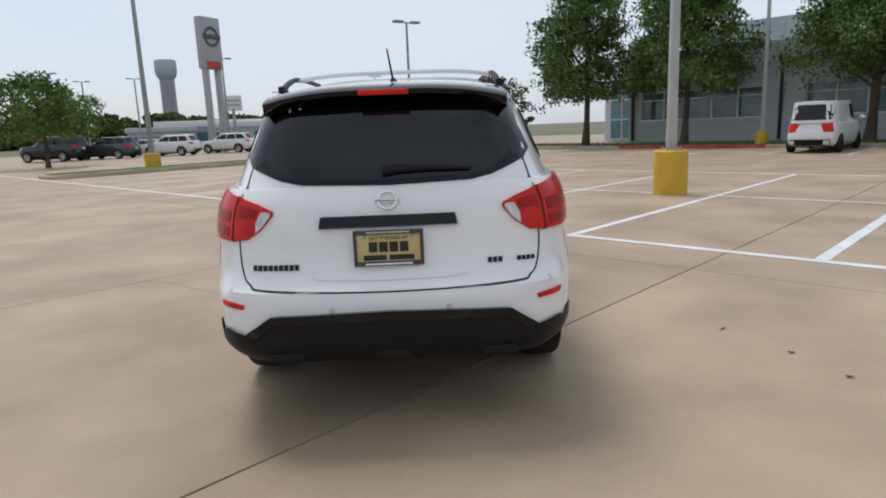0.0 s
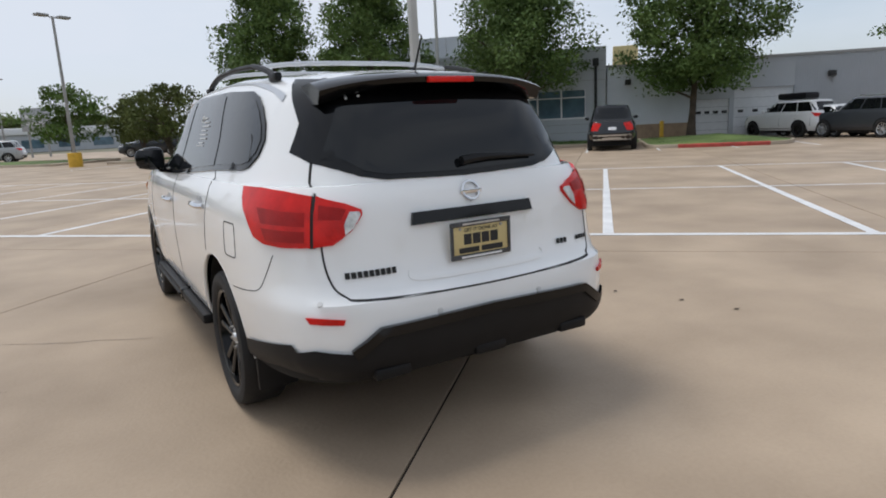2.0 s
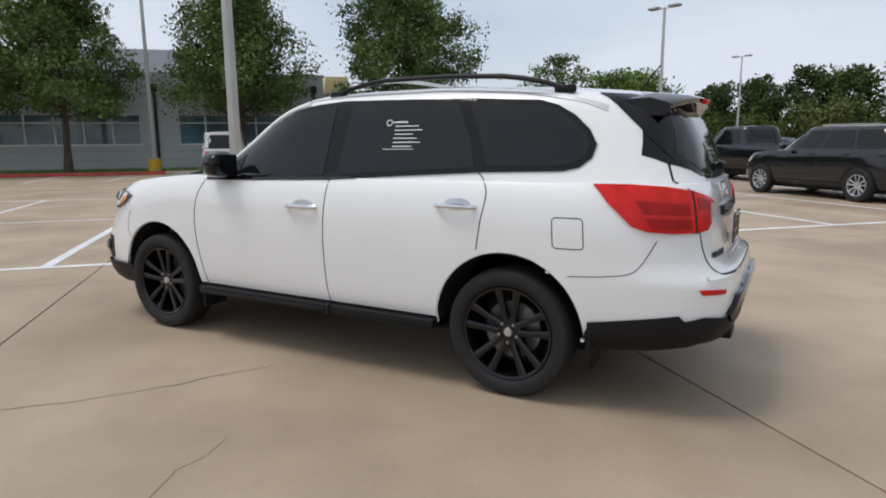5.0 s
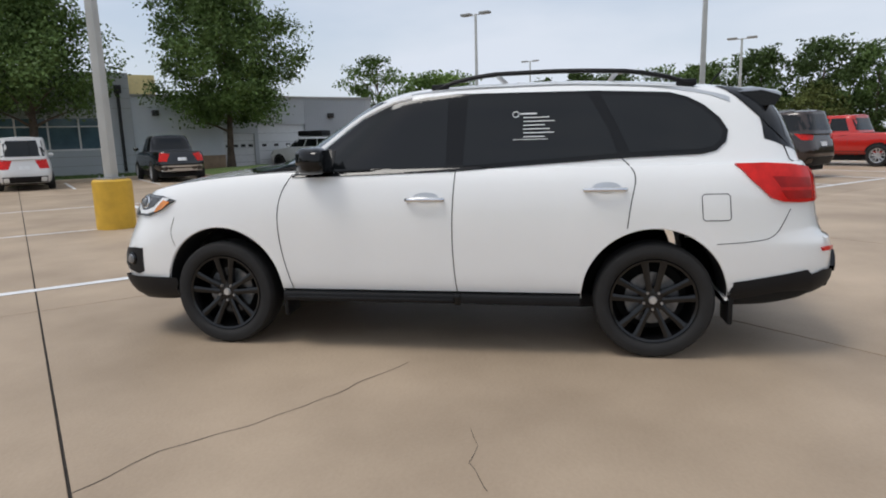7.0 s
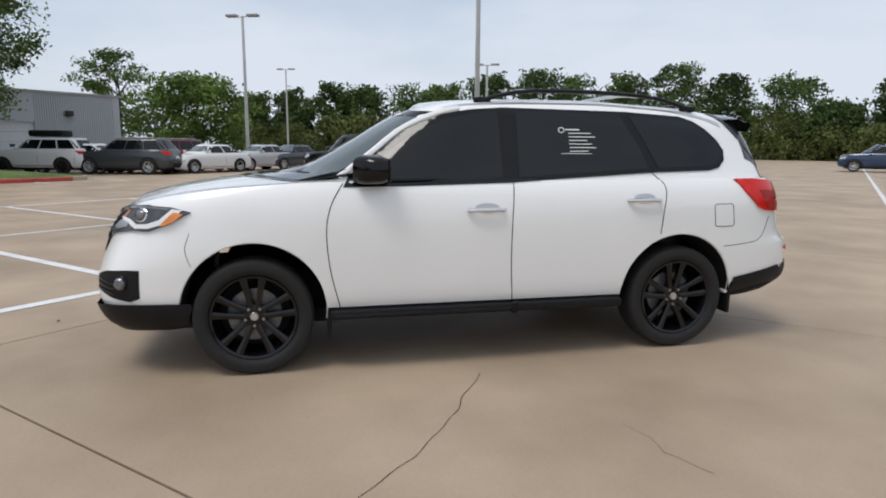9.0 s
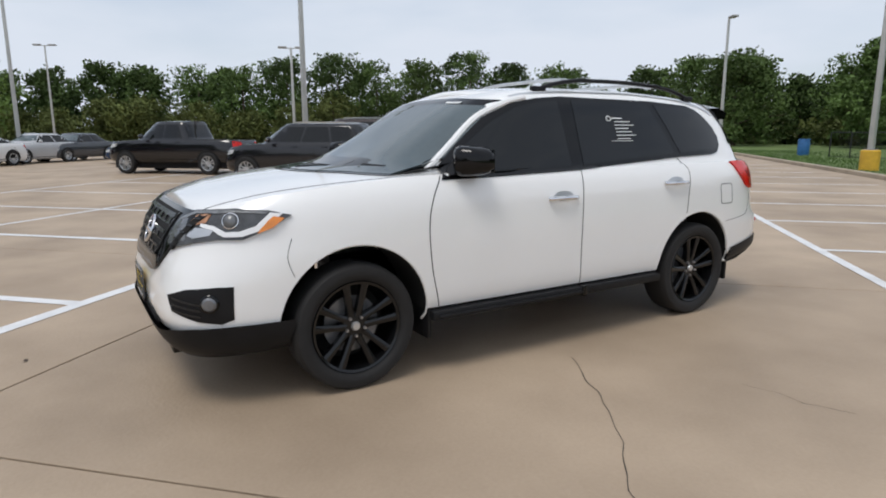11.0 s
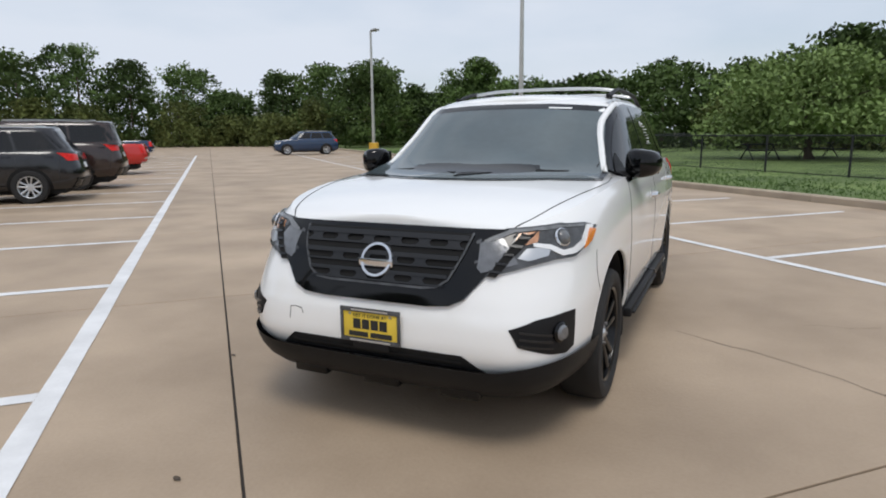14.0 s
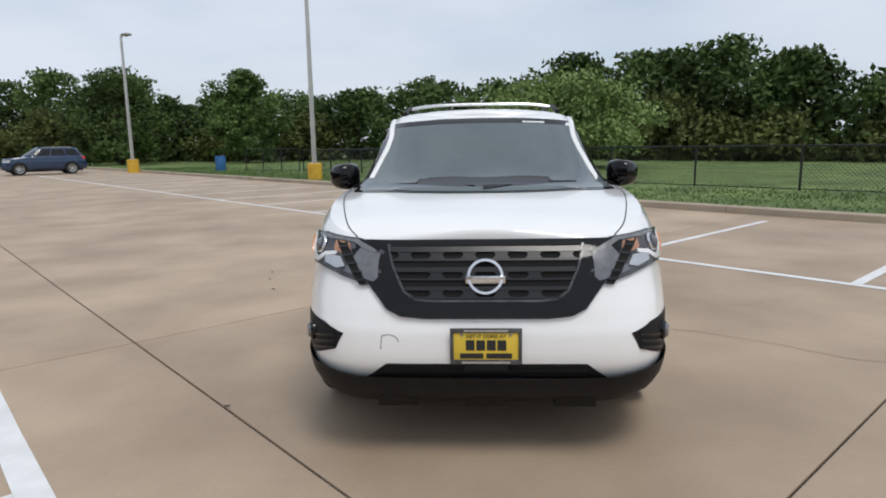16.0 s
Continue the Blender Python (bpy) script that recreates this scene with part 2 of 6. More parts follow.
def ring_hull(levels, top_z, base, nf, nr, count, crown, across=10):
    """A closed hull: levels (z, w, yf, yr); top_z(y) is the rim's height over y; crown(y) is how far the lid bulges."""
    z_last = levels[-1][0]
    verts, faces, size = [], [], 2 * count
    for z, w, yf, yr in levels:
        xs, ys = half_outline(w, yf, yr, nf(z), nr(z), count)
        t = (z - base) / (z_last - base)
        loop = [(xs[i], ys[i]) for i in range(count + 1)] + [(-xs[i], ys[i]) for i in range(count - 1, 0, -1)]
        verts += [(x, y, base + t * (top_z(y) - base)) for x, y in loop]
    for l in range(len(levels) - 1):
        for i in range(size):
            a, b = l * size + i, l * size + (i + 1) % size
            faces.append((a, b, b + size, a + size))
    faces.append(tuple(range(size - 1, -1, -1)))
    top = (len(levels) - 1) * size
    rows = [[top]]
    for i in range(1, count):
        xr, y, z = verts[top + i]
        row = [top + i]
        for k in range(1, across):
            x = xr * (1 - 2 * k / across)
            row.append(len(verts))
            verts.append((x, y, z + crown(y) * (1 - (x / xr) ** 2) * min(1, xr / 0.4)))
        row.append(top + size - i)
        rows.append(row)
    for k in range(across):
        faces.append((top, rows[1][k + 1], rows[1][k]))
        faces.append((top + count, rows[-1][k], rows[-1][k + 1]))
    for p, q in zip(rows[1:], rows[2:]):
        for k in range(across):
            faces.append((p[k], p[k + 1], q[k + 1], q[k]))
    return verts, faces


def smooth_line(xs, ys):
    xs, ys = np.array(xs, float), np.array(ys, float)
    order = np.argsort(xs)
    xs, ys = xs[order], ys[order]
    grid = np.linspace(xs[0], xs[-1], 200)
    val = np.interp(grid, xs, ys)
    kernel = np.ones(13) / 13
    val = np.convolve(np.pad(val, 6, mode="edge"), kernel, mode="valid")
    return lambda v: float(np.interp(v, grid, val))


def cut(me_ob, cutters):
    """The mesh of an object with the cutters taken away."""
    for c in cutters:
        mod = me_ob.modifiers.new("cut", "BOOLEAN")
        mod.operation, mod.object, mod.solver = "DIFFERENCE", c, "EXACT"
    bpy.context.view_layer.update()
    got = bpy.data.meshes.new_from_object(me_ob.evaluated_get(bpy.context.evaluated_depsgraph_get()))
    me_ob.modifiers.clear()
    for c in cutters:
        bpy.data.objects.remove(c)
    return got


class Shell:
    """The hull of one vehicle, onto which panes, lamps and seams are laid."""

    def __init__(self, hulls):
        verts, faces = [], []
        for v, f in hulls:
            n = len(verts)
            verts += v
            faces += [tuple(i + n for i in face) for face in f]
        self.tree = BVHTree.FromPolygons([Vector(v) for v in verts], faces)

    def ray(self, way, a, b):
        kind = way[0]
        if kind == "side":
            return Vector((way[1] * 4, a, b)), Vector((-way[1], 0, 0))
        if kind == "front":
            return Vector((a, 6, b)), Vector((0, -1, 0))
        if kind == "rear":
            return Vector((a, -6, b)), Vector((0, 1, 0))
        if kind == "top":
            return Vector((a, b, 6)), Vector((0, 0, -1))
        sx, sy, h = way[1], way[2], math.sqrt(0.5)
        return Vector((-sx * h * a + sx * h * 6, sy * h * a + sy * h * 6, b)), Vector((-sx * h, -sy * h, 0))

    def drop(self, way, a, b, off):
        origin, to = self.ray(way, a + 1.7e-4, b + 1.3e-4)
        place, normal, _, _ = self.tree.ray_cast(origin, to)
        if place is None:
            place, normal, _, _ = self.tree.find_nearest(origin + to * 5)
        if normal.dot(to) > 0:
            normal = -normal
        return place + normal * off, normal

    def pane(self, name, outline, way, mat, parent, off=0.004, thick=0.012, res=0.05, label=""):
        """A thin shaped plate that follows the hull under a flat outline."""
        rim = []
        for (a0, b0), (a1, b1) in zip(outline, outline[1:] + outline[:1]):
            n = max(1, int(math.hypot(a1 - a0, b1 - b0) / res))
            rim += [Vector((a0 + (a1 - a0) * k / n, b0 + (b1 - b0) * k / n)) for k in range(n)]
        lo = (min(p.x for p in rim), min(p.y for p in rim))
        hi = (max(p.x for p in rim), max(p.y for p in rim))
        inner = [Vector((lo[0] + res * (i + 0.5), lo[1] + res * (j + 0.5))) for i in range(int((hi[0] - lo[0]) / res)) for j in range(int((hi[1] - lo[1]) / res))]
        pts, _, tris, *_ = delaunay_2d_cdt(rim + inner, [], [list(range(len(rim)))], 1, 1e-5)
        bm = bmesh.new()
        top, low = [], []
        for p in pts:
            place, normal = self.drop(way, p.x, p.y, off)
            top.append(bm.verts.new(place))
            low.append(place - normal * thick)
        for t in tris:
            try:
                bm.faces.new([top[i] for i in t])
            except ValueError:
                pass
        bmesh.ops.recalc_face_normals(bm, faces=bm.faces)
        where = {v: n for n, v in enumerate(top)}
        edge = [e for e in bm.edges if len(e.link_faces) == 1]
        under = {}
        for e in edge:
            for v in e.verts:
                if v not in under:
                    under[v] = bm.verts.new(low[where[v]])
        for e in edge:
            a, b = e.verts
            bm.faces.new((a, b, under[b], under[a]))
        for v in [v for v in bm.verts if not v.link_faces]:
            bm.verts.remove(v)
        return part(name, bm, mat, parent, label)

    def seam(self, name, line, way, mat, parent, width=0.006, off=0.0015, res=0.03, label="", thick=0.004):
        """A narrow strip along a line on the hull."""
        pts = []
        for (a0, b0), (a1, b1) in zip(line, line[1:]):
            n = max(1, int(math.hypot(a1 - a0, b1 - b0) / res))
            pts += [(a0 + (a1 - a0) * k / n, b0 + (b1 - b0) * k / n) for k in range(n)]
        pts.append(line[-1])
        bm = bmesh.new()
        rows = []
        for i, (a, b) in enumerate(pts):
            (pa, pb), (qa, qb) = pts[max(i - 1, 0)], pts[min(i + 1, len(pts) - 1)]
            ln = math.hypot(qa - pa, qb - pb) or 1
            na, nb = -(qb - pb) / ln * width / 2, (qa - pa) / ln * width / 2
            (u, un), (v, vn) = self.drop(way, a + na, b + nb, off), self.drop(way, a - na, b - nb, off)
            rows.append([bm.verts.new(w) for w in (u - un * thick, u, v, v - vn * thick)])
        for p, q in zip(rows, rows[1:]):
            for k in range(3):
                bm.faces.new((p[k], p[k + 1], q[k + 1], q[k]))
        return part(name, bm, mat, parent, label)


def curve_pts(pts, n=6):
    """A rounder line through points."""
    out = []
    for i in range(len(pts) - 1):
        p0, p1, p2, p3 = (np.array(pts[max(0, min(len(pts) - 1, j))], float) for j in (i - 1, i, i + 1, i + 2))
        for k in range(n):
            t = k / n
            out.append(tuple(0.5 * (2 * p1 + (p2 - p0) * t + (2 * p0 - 5 * p1 + 4 * p2 - p3) * t * t + (3 * p1 - p0 - 3 * p2 + p3) * t ** 3)))
    return out + [tuple(pts[-1])]


def wheel(parent, x, y, z, side, radius=0.383, width=0.235, rim_mat=None, detail=True, rim_share=0.70):
    """A wheel whose outer face looks along side (+1 or -1)."""
    rim_mat = rim_mat or black_rim
    hub = new("wheel")
    hub.parent, hub.location = parent, (x, y, z)
    w, r, b = width / 2, radius, radius * rim_share
    prof = [(b, -w * 0.8), (b + 0.012, -w * 0.92), (r * 0.86, -w), (r * 0.95, -w * 0.93), (r * 0.99, -w * 0.75), (r, -w * 0.4), (r, w * 0.4), (r * 0.99, w * 0.75), (r * 0.95, w * 0.93), (r * 0.86, w), (b + 0.012, w * 0.92), (b, w * 0.8), (b, -w * 0.8)]
    part("tyre", lathe(prof, 48 if detail else 24), rubber, hub)
    s = side
    prof = [(b, w * 0.8 * s), (b - 0.006, w * 0.86 * s), (b - 0.02, w * 0.80 * s), (b - 0.028, w * 0.2 * s), (b - 0.05, -w * 0.6 * s)]
    part("rim_barrel", lathe(prof, 48 if detail else 24), rim_mat, hub)
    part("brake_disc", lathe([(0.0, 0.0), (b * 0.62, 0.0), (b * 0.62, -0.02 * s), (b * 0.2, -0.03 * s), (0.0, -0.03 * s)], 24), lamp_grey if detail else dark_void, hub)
    # black disc across the rim paints the shade behind the spokes
    part("spoke_shade", lathe([(0.0, -w * 0.65 * s), (b, -w * 0.65 * s)], 24), dark_void, hub)
    xo = w * 0.80 * s
    part("hub", lathe([(0.0, xo - 0.028 * s), (0.05, xo - 0.028 * s), (0.075, xo - 0.034 * s), (0.085, xo - 0.06 * s)], 20), rim_mat, hub)
    turns = 5
    for k in range(turns):
        ang = 2 * math.pi * k / turns + math.pi / 2
        for d in (-1, 1):
            bm = bmesh.new()
            rows = []
            for t, half, depth, lift in ((0.055, 0.020, 0.05, -0.032), (b * 0.45, 0.017, 0.04, -0.024), (b * 0.78, 0.021, 0.035, -0.016), (b - 0.008, 0.027, 0.03, -0.008)):
                sw = d * (0.012 + 0.052 * (t / b) ** 1.15)
                ring = []
                for uu, vv in ((-half, -depth), (-half, 0.0), (-half * 0.35, 0.007), (half * 0.35, 0.007), (half, 0.0), (half, -depth)):
                    cx, cy = t, sw + uu
                    ring.append(bm.verts.new((xo + (lift + vv) * s, cx * math.cos(ang) - cy * math.sin(ang), cx * math.sin(ang) + cy * math.cos(ang))))
                rows.append(ring)
            for p, q in zip(rows, rows[1:]):
                for i in range(6):
                    bm.faces.new((p[i], p[(i + 1) % 6], q[(i + 1) % 6], q[i]))
            part("spoke", bm, rim_mat, hub, angle=30)
        if detail:
            a2 = ang + math.pi / turns
            tube("lug_nut", (xo - 0.03 * s, 0.057 * math.cos(a2), 0.057 * math.sin(a2)), (xo - 0.014 * s, 0.057 * math.cos(a2), 0.057 * math.sin(a2)), 0.010, 0.008, steel, hub, 6)
    if detail:
        part("centre_cap", lathe([(0.0, xo - 0.016 * s), (0.022, xo - 0.017 * s), (0.028, xo - 0.03 * s)], 16), silver, hub)
    return hub


# ---- the lot: its axes run at 45 degrees to the white SUV ----
H = math.sqrt(0.5)


def lot(s, d, z=0.0):
    """A place from metres along the rows (s) and across them (d)."""
    return Vector((H * (s + d), H * (d - s), z))


LOT = Matrix(((H, H, 0, 0), (-H, H, 0, 0), (0, 0, 1, 0), (0, 0, 0, 1)))
KERB_D, VERGE_D, WALL_D = -9.2, 26.8, 32.0


def strip_mesh(name, s0, s1, d0, d1, z, mat, nx=1, ny=1, wave=0.0):
    verts = [lot(s0 + (s1 - s0) * i / nx, d0 + (d1 - d0) * j / ny, z + (wave * noise.noise((i * 0.7, j * 0.7, 3.1)) if wave else 0)) for j in range(ny + 1) for i in range(nx + 1)]
    faces = [(j * (nx + 1) + i, j * (nx + 1) + i + 1, (j + 1) * (nx + 1) + i + 1, (j + 1) * (nx + 1) + i) for j in range(ny) for i in range(nx)]
    return mesh_of(name, verts, faces, mat, True)


ground = tagged(new("ground", mesh_of("ground", [(-1500, -1500, -0.06), (1500, -1500, -0.06), (1500, 1500, -0.06), (-1500, 1500, -0.06)], [(0, 1, 2, 3)], soil_mat)), kind="structure")
bedding = tagged(new("pavement_bedding", strip_mesh("pavement_bedding", -84, 84, KERB_D, 60, -0.014, joint_fill)), kind="structure")

# stall lines
markings = thing("road_marking", "worn white painted parking stall lines on concrete", "marking", kind="structure")


def stripe(s0, s1, d0, d1, width=0.10):
    a, b = lot(s0, d0), lot(s1, d1)
    n = max(1, int((b - a).length / 0.8))
    side = (b - a).normalized().cross(Vector((0, 0, 1))) * width / 2
    verts, faces = [], []
    for k in range(n + 1):
        p = a + (b - a) * k / n
        wob = 1 + 0.10 * noise.noise(p * 3.0)
        verts += [p + side * wob + Vector((0, 0, 0.0045)), p - side * wob + Vector((0, 0, 0.0045))]
    for k in range(n):
        faces.append((2 * k, 2 * k + 1, 2 * k + 3, 2 * k + 2))
    ob = new("stripe", mesh_of("stripe", verts, faces, line_paint))
    ob.parent = markings
    return ob


for d, w in ((3.42, 0.14), (8.40, 0.10), (13.4, 0.12)):
    stripe(-40, 46, d, d, w)
for k in range(-13, 17):
    s = -0.6 + 2.9 * k
    stripe(s, s, 3.49, 8.35, 0.13)
    stripe(s, s, 8.45, 13.34, 0.11)
stripe(-30, 60, -3.55, -3.55, 0.12)
for k in range(-10, 22):
    s = 0.85 + 2.7 * k
    stripe(s, s, -8.3, -3.61, 0.11)
for k in range(-8, 5):
    stripe(-1.2 + 2.8 * k, -1.2 + 2.8 * k, 21.6, 26.9, 0.10)

# random fine cracks in the concrete
crack = thing("crack", "thin irregular crack in the concrete pavement", "crack", kind="structure")


def crack_line(pts, width=0.007):
    line = []
    for (x0, y0), (x1, y1) in zip(pts, pts[1:]):
        for k in range(10):
            t = k / 10
            p = Vector((x0 + (x1 - x0) * t, y0 + (y1 - y0) * t, 0.002))
            line.append(p + Vector((noise.noise(p * 5.0), noise.noise(p * 5.0 + Vector((7, 3, 1))), 0)) * 0.025)
    verts, faces = [], []
    for i, p in enumerate(line):
        ahead = line[min(i + 1, len(line) - 1)] - line[max(i - 1, 0)]
        side = ahead.cross(Vector((0, 0, 1))).normalized() * width / 2 * (0.5 + abs(noise.noise(p * 4)))
        verts += [p + side, p - side]
    for i in range(len(line) - 1):
        faces.append((2 * i, 2 * i + 1, 2 * i + 3, 2 * i + 2))
    attach(new("crack_run", mesh_of("crack_run", verts, faces, joint_fill)), crack)


crack_line([(-1.20, 0.17), (-1.40, 0.29), (-1.80, 0.50), (-1.92, 0.57), (-2.18, 0.76), (-2.48, 1.04), (-2.90, 1.20)])
crack_line([(-2.05, -0.35), (-2.22, -0.42), (-2.38, -0.40), (-2.62, -0.52)], 0.004)

# kerbs and grass
kerb = thing("kerb", "tan concrete kerb along the grass", "kerb", kind="structure")


def kerb_run(s0, s1, d0, d1, mat=None, name="kerb_stone", height=0.15, width=0.17):
    a, b = lot(s0, d0), lot(s1, d1)
    ahead = (b - a).normalized()
    side = ahead.cross(Vector((0, 0, 1)))
    prof = [(-width / 2, -0.1), (-width / 2, height - 0.03), (-width / 2 + 0.03, height), (width / 2 - 0.03, height), (width / 2, height - 0.03), (width / 2, -0.1)]
    verts = [p + side * u + Vector((0, 0, v)) for p in (a, b) for u, v in prof]
    n = len(prof)
    faces = [(i, (i + 1) % n, n + (i + 1) % n, n + i) for i in range(n)] + [tuple(range(n))[::-1], tuple(range(n, 2 * n))]
    return attach(new(name, mesh_of(name, verts, faces, mat or kerb_stone)), kerb)


for k in range(40):
    kerb_run(-40 + 3 * k + 0.006, -37 + 3 * k - 0.006, KERB_D - 0.09, KERB_D - 0.09)
for s0, s1, mat in ((-26, -12.6, None), (-12.6, -5.4, red_paint), (-5.4, 4.0, None)):
    kerb_run(s0, s1, VERGE_D, VERGE_D, mat)
field = tagged(new("lawn", strip_mesh("lawn", -60, 140, -75, KERB_D - 0.17, 0.10, grass_mat, 60, 30, 0.05)), kind="structure")
verge = tagged(new("lawn_strip", strip_mesh("lawn_strip", -26, 4.0, VERGE_D + 0.08, WALL_D, 0.11, grass_mat, 20, 6, 0.03)), kind="structure")


def island(corners, red=(), grass_z=0.12, mound=0.05):
    """A kerbed grass island with rounded corners."""
    pts = []
    n = len(corners)
    for i in range(n):
        p, c, q = (Vector(corners[(i + k) % n]) for k in (-1, 0, 1))
        r = min(1.0, (p - c).length / 2.2, (q - c).length / 2.2)
        a, b = c + (p - c).normalized() * r, c + (q - c).normalized() * r
        pts += [a * (1 - t) ** 2 + c * 2 * t * (1 - t) + b * t * t for t in (0, 0.25, 0.5, 0.75, 1)]
    bm = bmesh.new()
    mid = sum(pts, Vector((0, 0))) / len(pts)
    rings = []
    for grow, z in ((1.0, -0.05), (1.0, 0.12), (0.995, 0.15), (0.965, 0.15)):
        rings.append([bm.verts.new(lot(*(mid + (p - mid) * grow), z)) for p in pts])
    for a, b in zip(rings, rings[1:]):
        for k in range(len(pts)):
            bm.faces.new((a[k], a[(k + 1) % len(pts)], b[(k + 1) % len(pts)], b[k]))
    ob = part("island_kerb", bm, kerb_stone, kerb)
    bm = bmesh.new()
    rim = [bm.verts.new(lot(*(mid + (p - mid) * 0.97), grass_z)) for p in pts]
    c = bm.verts.new(lot(*mid, grass_z + mound))
    for k in range(len(pts)):
        bm.faces.new((rim[k], rim[(k + 1) % len(pts)], c))
    part("island_grass", bm, grass_mat, kerb)
    return ob


island([(4.0, 22.9), (9.4, 22.9), (10.2, 25.5), (9.0, 31.5), (4.0, 31.5)], mound=0.28)
kerb_run(5.2, 8.6, 22.86, 22.86, red_paint, "red_kerb_stone", 0.155, 0.15)
island([(-27.4, 3.6), (-24.6, 3.6), (-25.2, 16), (-28.0, 16)])
island([(-64, 30), (-30, 27), (-30, 33), (-64, 36)])
island([(9, 39.0), (19, 36.0), (20, 38), (10, 41)])


def grass_tufts(name, label, spots, height=0.10):
    verts, faces = [], []
    rng = random.Random(5)
    for s, d, z in spots:
        p = lot(s, d, z)
        for _ in range(3):
            a = rng.uniform(0, 6.28)
            w, h = 0.012, height * rng.uniform(0.6, 1.3)
            dx, dy = math.cos(a) * w, math.sin(a) * w
            lean = (rng.uniform(-0.05, 0.05), rng.uniform(-0.05, 0.05))
            n = len(verts)
            verts += [(p.x - dx, p.y - dy, p.z), (p.x + dx, p.y + dy, p.z), (p.x + lean[0], p.y + lean[1], p.z + h)]
            faces.append((n, n + 1, n + 2))
    return tagged(new(name, mesh_of(name, verts, faces, blade_mat)), label, "grass", kind="stuff")


rng = random.Random(3)
grass_tufts("grass_blades", "short mown green grass behind the kerb", [(rng.uniform(-12, 45), KERB_D - 0.25 - abs(rng.gauss(0, 3.5)), 0.09) for _ in range(14000)], 0.07)
grass_tufts("verge_grass", "mown green grass on the verge and island", [(rng.uniform(-24, 3.5), rng.uniform(VERGE_D + 0.3, WALL_D - 0.3), 0.10) for _ in range(3500)] + [(rng.uniform(4.6, 8.8), rng.uniform(23.6, 30.8), 0.12) for _ in range(2000)], 0.09)


# ---- light poles ----
def light_pole(s, d, height, heads=2, base=True, mat=None, radius=0.085, turn=0.0, base_size=0.30, base_h=0.80):
    p = lot(s, d)
    pole = thing("light_pole", "tall grey steel light pole on a yellow concrete base" if base else "tall grey steel parking lot light pole", "street lamp", "parking lot light poles")
    pole.location = p
    mat = mat or pole_paint
    z0 = 0.0
    if base:
        bm = lathe([(0, -0.02), (base_size, -0.02), (base_size, base_h - 0.03), (base_size - 0.03, base_h), (0, base_h)], 32, "z")
        part("base", bm, yellow_paint, pole, "yellow painted concrete base")
        box("base_plate", -0.17, 0.17, -0.17, 0.17, base_h, base_h + 0.03, steel, pole, 0.005)
        for x in (-0.13, 0.13):
            for y in (-0.13, 0.13):
                tube("bolt", (x, y, base_h + 0.03), (x, y, base_h + 0.07), 0.014, 0.014, steel, pole, 6)
        z0 = base_h + 0.03
    bm = bmesh.new()
    add_box(bm, -radius, radius, -radius, radius, z0, height, 0.02)
    for v in bm.verts:
        k = 1 - 0.35 * (v.co.z - z0) / (height - z0)
        v.co.x *= k
        v.co.y *= k
    part("shaft", bm, mat, pole)
    for k in range(heads):
        a = turn + math.pi * k
        c, s_ = math.cos(a), math.sin(a)
        tube("arm", (0, 0, height - 0.08), (0.35 * c, 0.35 * s_, height - 0.02), 0.035, 0.03, mat, pole, 8)
        head = box("lamp_head", 0.30, 0.95, -0.20, 0.20, height - 0.06, height + 0.07, pole_dark, pole, 0.03, m=Matrix.Rotation(a, 4, "Z"))
    return pole


light_pole(-1.5, 8.40, 9.2, 2, True, None, 0.085, 0.8, 0.32, 0.86)
light_pole(19.7, -10.0, 9.4, 2, True, None, 0.09, 0.8, 0.30, 0.80)
light_pole(40.6, -8.8, 8.6, 1, True, None, 0.09, 2.6, 0.36, 0.85)
light_pole(19.3, 10.85, 10.4, 2, True, None, 0.10, 0.3, 0.32, 0.85)
light_pole(20.7, 26.9, 8.6, 2, True, None, 0.10, 1.2, 0.36, 0.8)
light_pole(44.0, 48.0, 9.3, 2, True, None, 0.10, 1.2, 0.36, 0.8)
light_pole(39.9, 21.7, 7.7, 2, False, None, 0.10, 1.2)
light_pole(-6.1, 28.4, 9.6, 1, True, None, 0.08, 1.0, 0.30, 0.7)
for bearing, reach, h in ((124.3, 57, 9.5), (120.1, 85, 9.1), (117.9, 95, 9.0), (114.2, 92, 9.1), (113.5, 33, 9.2), (107.4, 70, 9.2), (103.1, 110, 8.2), (94.7, 92, 8.9), (91.7, 42, 8.1), (85.2, 105, 8.1)):
    x, y = 0.2 + reach * math.cos(radians(bearing)), -5.4 + reach * math.sin(radians(bearing))
    light_pole((x - y) * H, (x + y) * H, h, 2, True, pole_dark, 0.10, 0.6, 0.36, 0.8)


